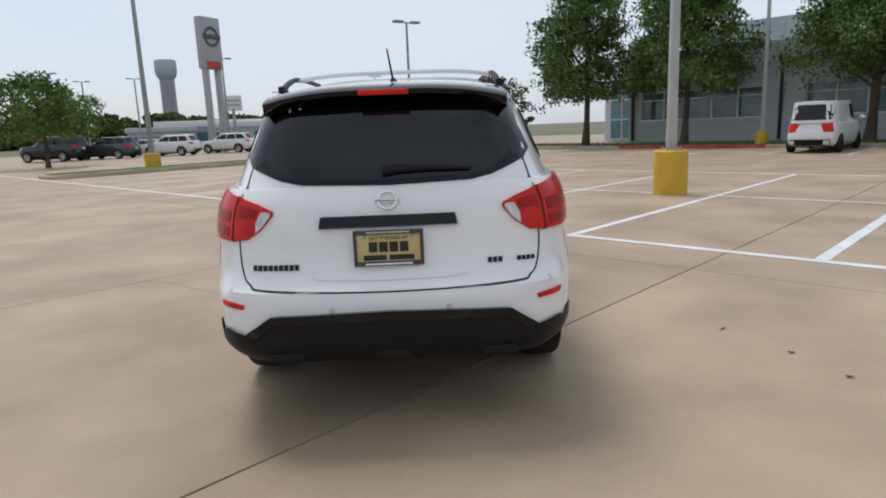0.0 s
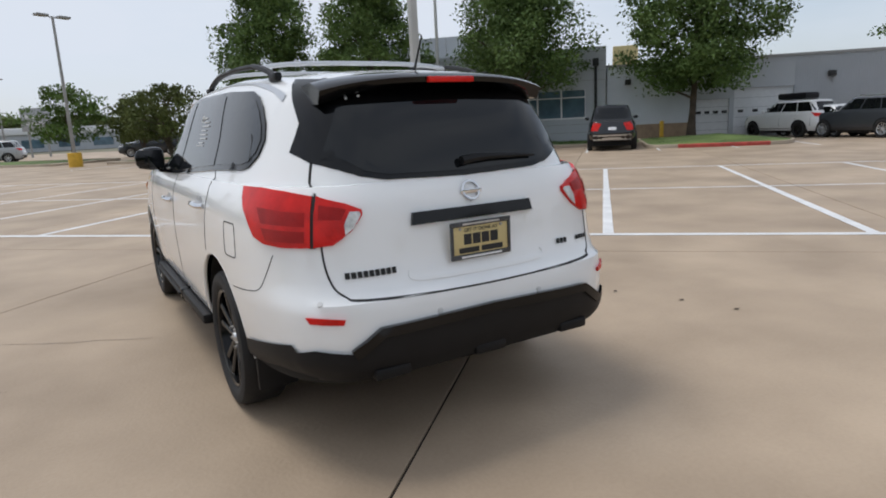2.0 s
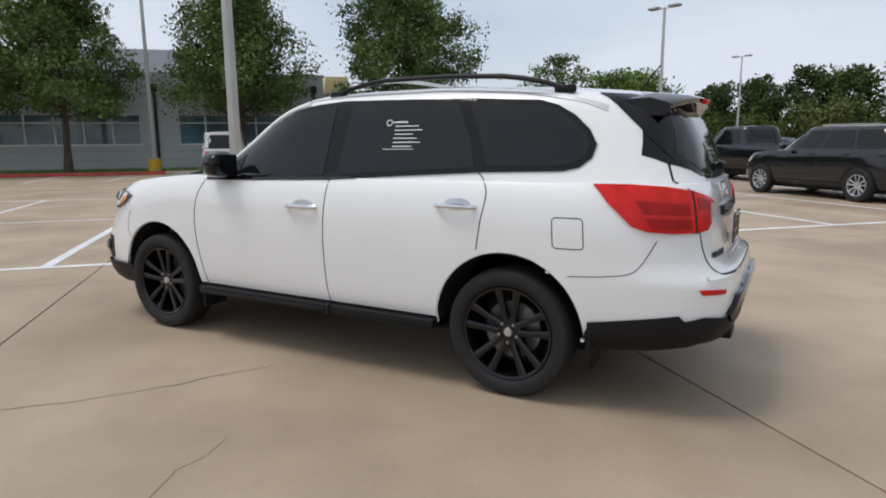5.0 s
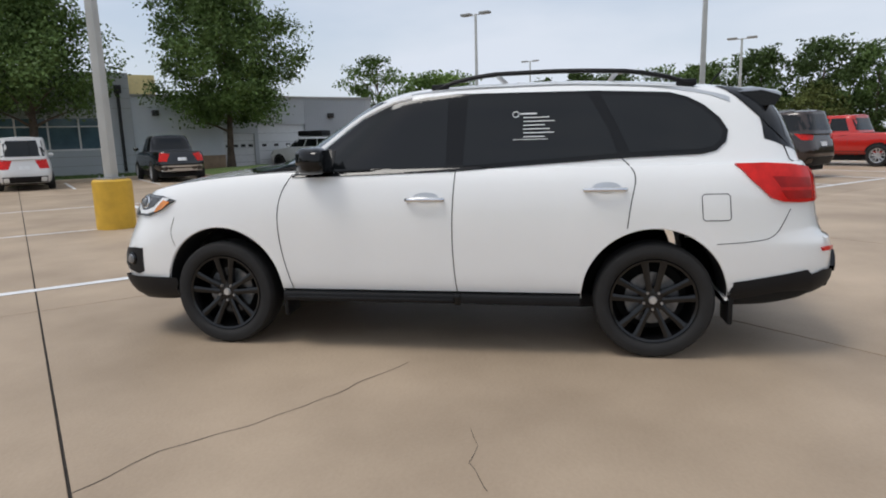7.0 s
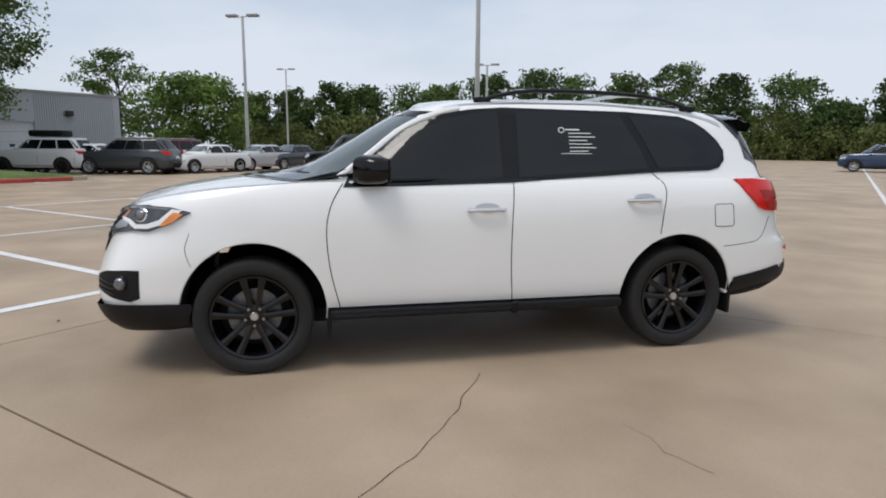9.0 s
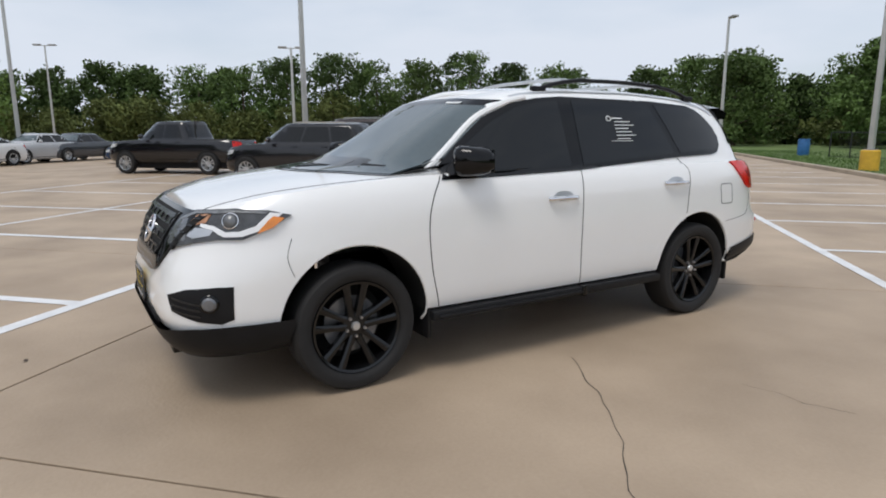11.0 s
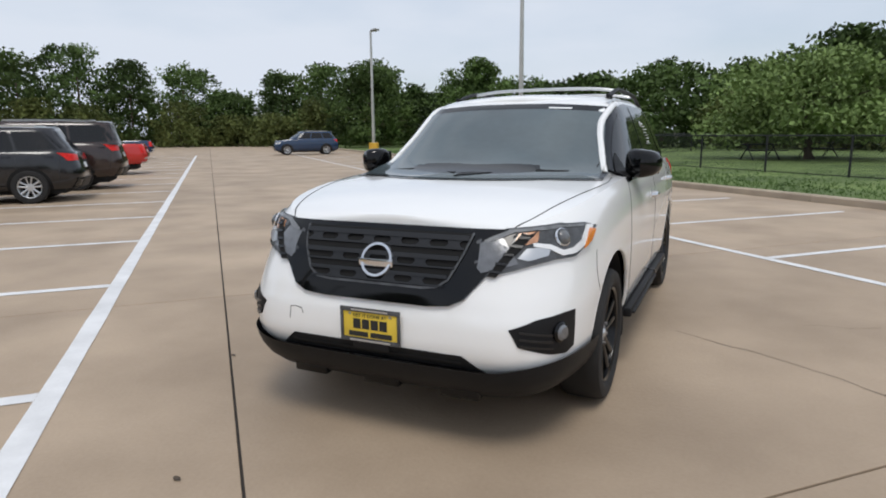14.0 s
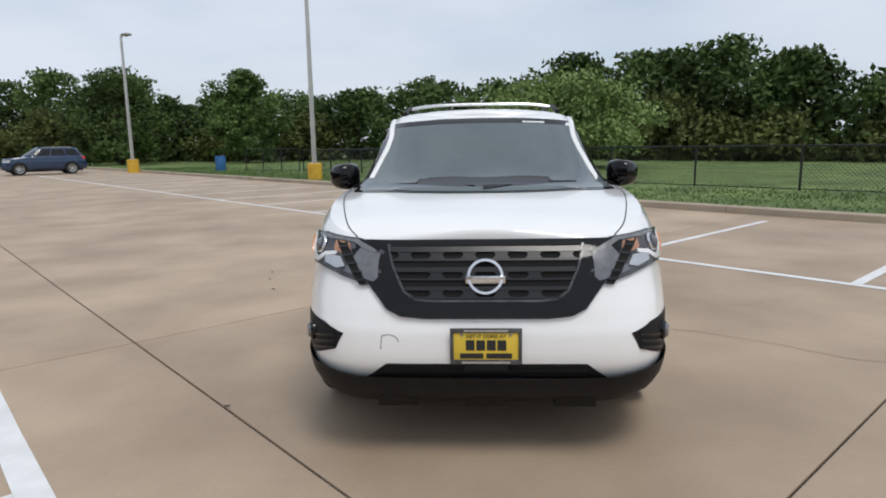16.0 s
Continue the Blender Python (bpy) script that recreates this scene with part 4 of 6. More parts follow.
        for name, r, mat, lift in (("lamp_ring", 0.048, black_gloss, 0.0), ("lamp_lens", 0.038, lamp_clear, 0.008)):
            bm = lathe([(0.0, 0.014), (r * 0.7, 0.012), (r, 0.0), (r * 1.02, -0.02)], 24, "z")
            bmesh.ops.transform(bm, matrix=Matrix.Translation(place + normal * lift) @ normal.to_track_quat("Z", "Y").to_matrix().to_4x4(), verts=bm.verts)
            part(name, bm, mat, fog)
        # tail lamp
        d = ("diag", s, -1)
        tail = shell.pane("taillight", [(0.652, 1.198), (0.69, 1.11), (0.775, 1.0), (0.84, 0.974), (0.95, 0.965), (1.075, 0.965), (1.075, 1.165), (0.95, 1.185), (0.80, 1.198)], d, red_lens, car, 0.014, 0.03, 0.04, "red wraparound taillight with clear reversing lens")
        shell.pane("lens_band", [(0.80, 1.12), (1.05, 1.105), (1.05, 1.05), (0.83, 1.06)], d, red_lens_dark, tail, 0.017, 0.004, 0.04)
        shell.pane("lens_band", [(0.83, 1.04), (1.05, 1.03), (1.05, 0.985), (0.86, 0.99)], d, red_lens_dark, tail, 0.017, 0.004, 0.04)
        gate = shell.pane("gate_lamp", [(1.09, 1.165), (1.09, 0.965), (1.165, 0.972), (1.225, 1.02), (1.262, 1.085), (1.258, 1.105), (1.20, 1.132)], d, red_lens, car, 0.014, 0.03, 0.03, "red lamp on the tailgate with clear lens")
        shell.pane("reversing_lens", [(1.205, 1.005), (1.232, 1.035), (1.256, 1.085), (1.25, 1.098), (1.218, 1.10), (1.200, 1.05)], d, clear_lens, gate, 0.018, 0.004, 0.02)
        shell.pane("lens_band", [(1.105, 1.13), (1.205, 1.11), (1.19, 1.07), (1.105, 1.075)], d, red_lens_dark, gate, 0.017, 0.004, 0.03)
        shell.pane("lamp_gap", [(1.070, 1.168), (1.096, 1.166), (1.096, 0.962), (1.070, 0.962)], d, gap_black, car, 0.011, 0.02, 0.03)
        shell.pane("rear_reflector", [(0.685 * s, 0.682), (0.755 * s, 0.690), (0.81 * s, 0.692), (0.80 * s, 0.668), (0.69 * s, 0.662)], ("rear",), red_lens, car, 0.012, 0.016, 0.02)
        for sx, sz in ((0.27, 0.652), (0.76, 0.745)):
            place, normal = shell.drop(("rear",), sx * s, sz, 0.002)
            bm = lathe([(0.0, 0.002), (0.012, 0.002), (0.015, -0.004)], 14, "z")
            bmesh.ops.transform(bm, matrix=Matrix.Translation(place) @ normal.to_track_quat("Z", "Y").to_matrix().to_4x4(), verts=bm.verts)
            part("parking_sensor", bm, white_car_trim, car)

    # windscreen
    glass = [(-0.825, 1.195), (-0.55, 1.205), (0, 1.207), (0.55, 1.205), (0.825, 1.195), (0.765, 1.40), (0.705, 1.59), (0.665, 1.648), (0.30, 1.672), (0, 1.676), (-0.30, 1.672), (-0.665, 1.648), (-0.705, 1.59), (-0.765, 1.40)]
    shell.pane("windscreen_frame", glass, ("front",), black_gloss, car, 0.004, 0.01, 0.06)
    inner = [(x * 0.965, 1.211 + (z - 1.207) * 0.90) for x, z in glass]
    shell.pane("windscreen", inner, ("front",), screen_glass, car, 0.007, 0.01, 0.07)
    shell.seam("windscreen_sticker", [(-0.30, 1.636), (-0.46, 1.63)], ("front",), white_print, car, 0.010, 0.010)
    for x0, x1 in ((0.62, 0.05), (0.0, -0.60)):
        shell.seam("wiper", curve_pts([(x0, 1.222), ((x0 + x1) / 2, 1.238), (x1, 1.232)]), ("front",), black_plastic, car, 0.010, 0.012, thick=0.010)
    shell.pane("cowl", [(-0.76, 1.06), (0.76, 1.06), (0.68, 1.17), (0.40, 1.29), (0.0, 1.33), (-0.40, 1.29), (-0.68, 1.17)], ("top",), black_plastic, car, 0.002, 0.01, 0.08)

    # grille
    half = [(0.655, 1.03), (0.635, 0.985), (0.535, 0.835), (0.455, 0.738), (0.39, 0.708), (0.28, 0.698)]
    outer = [(-x, z) for x, z in half] + [(x, z) for x, z in reversed(half)]
    grille = shell.pane("grille", outer, ("front",), black_gloss, car, 0.016, 0.03, 0.04, "gloss black grille with hexagonal mesh bars")
    inner_half = [(0.455, 1.008), (0.43, 0.925), (0.375, 0.815), (0.325, 0.780), (0.25, 0.772)]
    rim_line = [(-x, z) for x, z in inner_half] + [(x, z) for x, z in reversed(inner_half)]
    shell.pane("grille_mesh", rim_line, ("front",), dark_void, grille, 0.019, 0.01, 0.04)
    for n, zz in enumerate((0.985, 0.905, 0.825)):
        wide = float(np.interp(zz, [0.78, 0.82, 0.925, 1.0], [0.33, 0.37, 0.425, 0.448]))
        shell.seam("grille_bar", [(-wide, zz), (wide, zz)], ("front",), grille_satin, grille, 0.016, 0.030, 0.05, thick=0.014)
        shell.seam("grille_bar", [(-wide + 0.015, zz - 0.040), (wide - 0.015, zz - 0.040)], ("front",), grille_satin, grille, 0.008, 0.027, 0.05, thick=0.012)
        for k in range(-3, 3):
            mid = 0.15 * (k + 0.5)
            if abs(mid) + 0.05 < wide:
                shell.pane("grille_web", [(mid - 0.045, zz), (mid - 0.026, zz - 0.020), (mid - 0.045, zz - 0.040), (mid + 0.045, zz - 0.040), (mid + 0.026, zz - 0.020), (mid + 0.045, zz)], ("front",), grille_satin, grille, 0.026, 0.010, 0.03)
    shell.seam("grille_edge", rim_line, ("front",), lamp_housing, grille, 0.010, 0.024, 0.03)
    for s in (-1, 1):
        shell.pane("side_ladder", [(0.668 * s, 1.028), (0.72 * s, 1.022), (0.585 * s, 0.838), (0.548 * s, 0.842)], ("front",), dark_void, grille, 0.020, 0.012, 0.03)
        for k in range(5):
            x0, z0 = 0.650 - 0.024 * k, 0.998 - 0.034 * k
            shell.seam("ladder_rib", [(x0 * s, z0), ((x0 + 0.046) * s, z0 - 0.004)], ("front",), grille_satin, grille, 0.010, 0.026, 0.03)
    place, normal = shell.drop(("front",), 0.0, 0.875, 0.03)
    turn = Matrix.Translation(place) @ normal.to_track_quat("Z", "Y").to_matrix().to_4x4()
    bm = lathe([(0.068, 0.0), (0.071, 0.010), (0.083, 0.010), (0.087, 0.0), (0.083, -0.01), (0.071, -0.01), (0.068, 0.0)], 40, "z")
    bmesh.ops.transform(bm, matrix=turn, verts=bm.verts)
    emblem = part("emblem_ring", bm, chrome, car, "round chrome emblem with a plain bar")
    box("emblem_bar", -0.092, 0.092, place.y - 0.004, place.y + 0.016, 0.857, 0.893, chrome, emblem, 0.004)

    # front apron
    apron = [(0.25, 0.80, 2.30, 2.2), (0.28, 0.90, 2.43, 2.3), (0.33, 0.945, 2.475, 2.3), (0.38, 0.965, 2.505, 2.3), (0.43, 0.972, 2.525, 2.3), (0.47, 0.975, 2.535, 2.3)]
    band_verts, band_faces = [], []
    cnt = 90
    for z, w2, yf, yr in apron:
        xs, ys = half_outline(w2, yf + 0.008, yr, 6.6, 5, 160)
        keep = [i for i in range(161) if ys[i] > 1.90]
        line = [(-xs[i], ys[i]) for i in reversed(keep)] + [(xs[i], ys[i]) for i in keep[1:]]
        run = np.r_[0, np.cumsum([math.hypot(b[0] - a[0], b[1] - a[1]) for a, b in zip(line, line[1:])])]
        at = np.linspace(0, run[-1], cnt)
        px, py = np.interp(at, run, [p[0] for p in line]), np.interp(at, run, [p[1] for p in line])
        for x, y in zip(px, py):
            top = float(np.interp(abs(x), [0, 0.50, 0.60, 0.80, 0.97], [0.425, 0.43, 0.43, 0.462, 0.475]))
            low = float(np.interp(y, [1.90, 2.05, 2.3], [0.285, 0.265, 0.25]))
            band_verts.append((x, y, low + (z - 0.25) / 0.22 * (top - low)))
    for l in range(len(apron) - 1):
        for i in range(cnt - 1):
            a = l * cnt + i
            band_faces.append((a, a + 1, a + 1 + cnt, a + cnt))
    band_faces.append(tuple(reversed(range(cnt))))
    band = new("front_apron", mesh_of("front_apron", band_verts, band_faces, black_plastic, True))
    band.parent = car
    shell.pane("lower_intake", [(-0.56, 0.415), (-0.46, 0.492), (0.46, 0.492), (0.56, 0.415)], ("front",), dark_void, car, 0.006, 0.01, 0.06)
    for zz in (0.435, 0.462):
        shell.seam("intake_slat", [(-0.46, zz), (0.46, zz)], ("front",), black_plastic, car, 0.010, 0.014)
    for x in (-0.42, 0.0, 0.42):
        box("apron_pad", x - 0.10, x + 0.10, 2.38, 2.462, 0.255, 0.315, black_gloss, car, 0.012)
    shell.seam("tow_cover_seam", [(0.40, 0.595), (0.415, 0.62), (0.45, 0.628), (0.48, 0.622), (0.485, 0.56)], ("front",), gap_black, car, 0.003)
    box("plate_holder", -0.10, 0.10, 2.50, 2.545, 0.46, 0.50, black_plastic, car, 0.006)

    # tailgate
    shell.pane("rear_window", [(-0.56, 1.655), (-0.64, 1.50), (-0.715, 1.345), (-0.67, 1.30), (-0.50, 1.235), (-0.40, 1.215), (0, 1.203), (0.40, 1.215), (0.50, 1.235), (0.67, 1.30), (0.715, 1.345), (0.64, 1.50), (0.56, 1.655), (0, 1.668)], ("rear",), black_gloss, car, 0.005, 0.012, 0.06)
    shell.pane("rear_glass", [(-0.52, 1.53), (-0.615, 1.345), (-0.48, 1.255), (-0.38, 1.235), (0, 1.225), (0.38, 1.235), (0.48, 1.255), (0.615, 1.345), (0.52, 1.53), (0, 1.545)], ("rear",), tint_glass, car, 0.009, 0.012, 0.06)
    bm = bmesh.new()
    rows = []
    for k in range(25):
        x = -0.60 + 1.2 * k / 24
        fall = 0.05 * (abs(x) / 0.6) ** 3
        back = -2.20 + 0.09 * (abs(x) / 0.6) ** 2.5
        rows.append([bm.verts.new(v) for v in ((x, -1.86, 1.695 - fall - 0.012), (x, -2.00, 1.690 - fall), (x, back + 0.02, 1.662 - fall), (x, back, 1.650 - fall), (x, back + 0.012, 1.628 - fall), (x, -2.08, 1.595 - fall), (x, -1.90, 1.60 - fall))])
    for p, q in zip(rows, rows[1:]):
        for i in range(7):
            bm.faces.new((p[i], p[(i + 1) % 7], q[(i + 1) % 7], q[i]))
    bm.faces.new(rows[0])
    bm.faces.new(rows[-1])
    spoiler = part("roof_spoiler", bm, black_gloss, car, "gloss black roof spoiler with a red brake light")
    box("brake_light", -0.12, 0.12, -2.213, -2.185, 1.624, 1.650, red_lens, spoiler, 0.004)
    gate_line = curve_pts([(-0.655, 1.335), (-0.70, 1.18), (-0.715, 0.95), (-0.70, 0.82), (-0.66, 0.765), (-0.57, 0.745), (0, 0.728), (0.57, 0.745), (0.66, 0.765), (0.70, 0.82), (0.715, 0.95), (0.70, 1.18), (0.655, 1.335)], 5)
    shell.seam("tailgate_seam", gate_line, ("rear",), gap_black, car, 0.008)
    shell.pane("plate_bar", [(-0.325, 1.015), (-0.315, 1.068), (0.315, 1.068), (0.325, 1.015)], ("rear",), black_gloss, car, 0.02, 0.03, 0.05)
    shell.seam("plate_recess", curve_pts([(-0.36, 0.83), (-0.33, 0.79), (0, 0.78), (0.33, 0.79), (0.36, 0.83)]), ("rear",), white_pearl, car, 0.016, 0.004)
    place, normal = shell.drop(("rear",), 0.0, 1.135, 0.008)
    bm = lathe([(0.037, 0.0), (0.039, 0.006), (0.047, 0.006), (0.049, 0.0), (0.039, -0.004), (0.037, 0.0)], 32, "z")
    bmesh.ops.transform(bm, matrix=Matrix.Translation(place) @ normal.to_track_quat("Z", "Y").to_matrix().to_4x4(), verts=bm.verts)
    rear_emblem = part("emblem_ring", bm, chrome, car, "round chrome emblem with a plain bar")
    box("emblem_bar", -0.056, 0.056, place.y - 0.008, place.y + 0.006, 1.125, 1.145, chrome, rear_emblem, 0.003)
    for x0, x1, z0, hgt in ((-0.645, -0.42, 0.842, 0.026), (0.46, 0.535, 0.842, 0.024), (0.60, 0.69, 0.842, 0.020)):
        count = max(1, round((x1 - x0) / 0.024))
        step = (x1 - x0) / count
        for k in range(count):
            shell.seam("badge_bar", [(x0 + step * k, z0), (x0 + step * (k + 0.78), z0)], ("rear",), gap_black, car, hgt, 0.006)
    pts = [shell.drop(("rear",), x, z, 0.03)[0] for x, z in ((-0.02, 1.262), (0.04, 1.270), (0.15, 1.272), (0.28, 1.268), (0.40, 1.262))]
    sweep("rear_wiper", pts, [0.022, 0.02, 0.014, 0.011, 0.006], black_plastic, car, 8, 1.0)
    antenna = tube("antenna", (0.03, -1.80, 1.70), (0.012, -1.93, 1.865), 0.007, 0.004, black_plastic, car, 8)
    tube("antenna_base", (0.03, -1.78, 1.69), (0.03, -1.80, 1.725), 0.032, 0.014, black_plastic, car, 12)

    # rear apron with its raised middle
    band_verts, band_faces = [], []
    steps = 6
    for l in range(steps):
        t = l / (steps - 1)
        xs, ys = half_outline(0.970 - 0.06 * (1 - t) ** 3, 2.4, 2.490 - 0.07 * (1 - t) ** 3, 4.5, 6.2, 160)
        keep = [i for i in range(161) if ys[i] < -1.775]
        line = [(xs[i], ys[i]) for i in keep] + [(-xs[i], ys[i]) for i in reversed(keep[:-1])]
        run = np.r_[0, np.cumsum([math.hypot(b[0] - a[0], b[1] - a[1]) for a, b in zip(line, line[1:])])]
        at = np.linspace(0, run[-1], cnt)
        for x, y in zip(np.interp(at, run, [p[0] for p in line]), np.interp(at, run, [p[1] for p in line])):
            low = float(np.interp(y, [-2.4, -2.1, -1.77], [0.392, 0.392, 0.36]))
            top = float(np.interp(abs(x), [0, 0.53, 0.64, 0.80, 0.97], [0.615, 0.605, 0.535, 0.555, 0.485])) if y < -2.25 else float(np.interp(y, [-2.25, -1.77], [0.565, 0.49]))
            band_verts.append((x, y, low + t * (top - low)))
    for l in range(steps - 1):
        for i in range(cnt - 1):
            a = l * cnt + i
            band_faces.append((a, a + 1, a + 1 + cnt, a + cnt))
    band_faces.append(tuple(range(cnt)))
    band = new("rear_apron", mesh_of("rear_apron", band_verts, band_faces, black_plastic, True))
    band.parent = car
    shell.seam("apron_edge", [(-0.66, 0.535), (-0.545, 0.615), (0, 0.625), (0.545, 0.615), (0.66, 0.535)], ("rear",), black_gloss, car, 0.040, 0.030, thick=0.03)
    for x in (-0.50, 0.0, 0.50):
        box("apron_pad", x - 0.085, x + 0.085, -2.462, -2.37, 0.398, 0.452, black_plastic, car, 0.015)
    # roof rails and cross bars
    for s in (-1, 1):
        pts = []
        for k in range(13):
            y = 0.05 - 1.63 * k / 12
            lift = min(1, 4.5 * (k / 12), 4.5 * (1 - k / 12)) ** 0.7
            pts.append((0.615 * s, y, ridge(y) - 0.005 + 0.068 * lift))
        rail = sweep("roof_rail", pts, [0.02] * 13, black_plastic, car, 8, 0.75)
        for y in (0.02, -1.55):
            box("rail_foot", 0.615 * s - 0.018, 0.615 * s + 0.018, y - 0.06, y + 0.06, ridge(y) - 0.02, ridge(y) + 0.022, black_plastic, rail, 0.01)
        shell.seam("roof_ditch", [(0.655 * s, 0.3), (0.655 * s, -1.8)], ("top",), silver, car, 0.02, 0.004)
    for y in (-0.33, -1.15):
        pts = [(x, y, ridge(y) + 0.055 + 0.03 * (1 - (abs(x) / 0.60) ** 4)) for x in np.linspace(-0.60, 0.60, 13)]
        sweep("cross_bar", pts, 0.022, silver, car, 8, 0.6, "silver roof cross bar")
    # window notice on the rear door, behind the glass
    for s in (-1,):
        w = ("side", s)
        ring = [(-0.497 + 0.020 * math.cos(a * math.pi / 8), 1.530 + 0.017 * math.sin(a * math.pi / 8)) for a in range(17)]
        shell.seam("notice_mark", ring, w, white_print, car, 0.005, 0.017)
        for n in range(7):
            z = 1.533 - 0.024 * n
            shell.seam("notice_line", [(-0.525 if n == 0 else -0.545, z), (-0.63 if n == 0 else -0.68 - 0.03 * (n % 3), z)], w, white_print, car, 0.008 if n == 0 else 0.005, 0.017)
        shell.seam("notice_line", [(-0.48, 1.372), (-0.70, 1.372)], w, white_print, car, 0.003, 0.017)
    # underside and wheels
    box("underbody", -0.74, 0.74, -1.75, 2.1, 0.26, 0.36, dark_void, car, 0.03)
    for y in (1.55, -1.35):
        for s in (-1, 1):
            wheel(car, 0.842 * s, y, 0.366, s, 0.366, rim_share=0.735)
        tube("axle", (-0.75, y, 0.36), (0.75, y, 0.36), 0.05, 0.05, dark_void, car, 8)
    return car, shell


def letters(text, size, m, mat, parent):
    data = bpy.data.curves.new("lettering", "FONT")
    data.body, data.size, data.align_x, data.extrude = text, size, "CENTER", 0.0008
    data.materials.append(mat)
    ob = new("lettering", data)
    ob.parent, ob.matrix_basis = parent, m
    return ob


def dealer_plate(m, ground, parent):
    """A dealer's plate in a dark frame; the dealer's name shows as bars."""
    plate = new("license_plate")
    tagged(plate, "yellow dealer plate in a worn dark frame")
    plate.parent, plate.matrix_basis = parent, m
    box("plate_panel", -0.148, 0.148, -0.070, 0.066, 0.0, 0.004, ground, plate, 0.001)
    for x0, x1, z0, z1 in ((-0.163, 0.163, -0.086, -0.064), (-0.163, 0.163, 0.062, 0.084), (-0.163, -0.147, -0.064, 0.062), (0.147, 0.163, -0.064, 0.062)):
        box("frame_bar", x0, x1, z0, z1, 0.0, 0.010, lamp_housing, plate, 0.003)
    letters("GET IT DONE AT", 0.024, Matrix.Translation((0, 0.038, 0.006)), ink, plate)
    for x in (-0.072, -0.024, 0.024, 0.072):
        box("name_bar", x - 0.020, x + 0.020, -0.020, 0.028, 0.004, 0.006, ink, plate)
    for x0, x1 in ((-0.118, -0.012), (0.002, 0.118)):
        box("name_bar", x0, x1, -0.058, -0.034, 0.004, 0.006, ink, plate)
    box("frame_print", -0.11, 0.11, -0.080, -0.071, 0.010, 0.011, white_print if ground == plate_cream else silver, plate)
    box("frame_print", -0.10, 0.10, 0.069, 0.077, 0.010, 0.011, silver, plate)
    for x in (-0.11, 0.11):
        tube("screw", (x, 0.052, 0.004), (x, 0.052, 0.008), 0.008, 0.006, steel, plate, 8)
    return plate


suv, suv_shell = white_suv()
dealer_plate(pose(0, -2.398, 0.925, 90, 0, 0), plate_cream, suv)
dealer_plate(pose(0, 2.540, 0.582, 90, 0, 180), plate_yellow, suv)


# ---- parked vehicles ----
KINDS = {
    "suv": dict(F=2.42, R=2.40, w=0.96, base=0.30, nose=0.98, cowl=1.12, belt=1.14, deck=1.14, cab=(1.30, 0.42, 2.27, 1.86), wt=0.60, roof=1.70, axles=(1.50, -1.38), r=0.375),
    "big_suv": dict(F=2.62, R=2.62, w=1.01, base=0.36, nose=1.14, cowl=1.24, belt=1.28, deck=1.28, cab=(1.40, 0.62, 2.56, 2.36), wt=0.68, roof=1.90, axles=(1.62, -1.45), r=0.40),
    "sedan": dict(F=2.40, R=2.40, w=0.91, base=0.20, nose=0.72, cowl=0.95, belt=0.96, deck=0.98, cab=(1.25, 0.30, 1.85, 1.00), wt=0.52, roof=1.43, axles=(1.45, -1.35), r=0.335),
    "pickup_truck": dict(F=2.75, R=2.75, w=0.98, base=0.42, nose=1.10, cowl=1.20, belt=1.22, deck=1.18, cab=(1.55, 0.75, 0.85, 0.62), wt=0.66, roof=1.84, axles=(1.75, -1.60), r=0.39),
    "van": dict(F=2.30, R=2.25, w=0.865, base=0.26, nose=1.00, cowl=1.15, belt=1.12, deck=1.12, cab=(1.75, 0.85, 2.20, 2.12), wt=0.70, roof=1.86, axles=(1.42, -1.40), r=0.315),
}


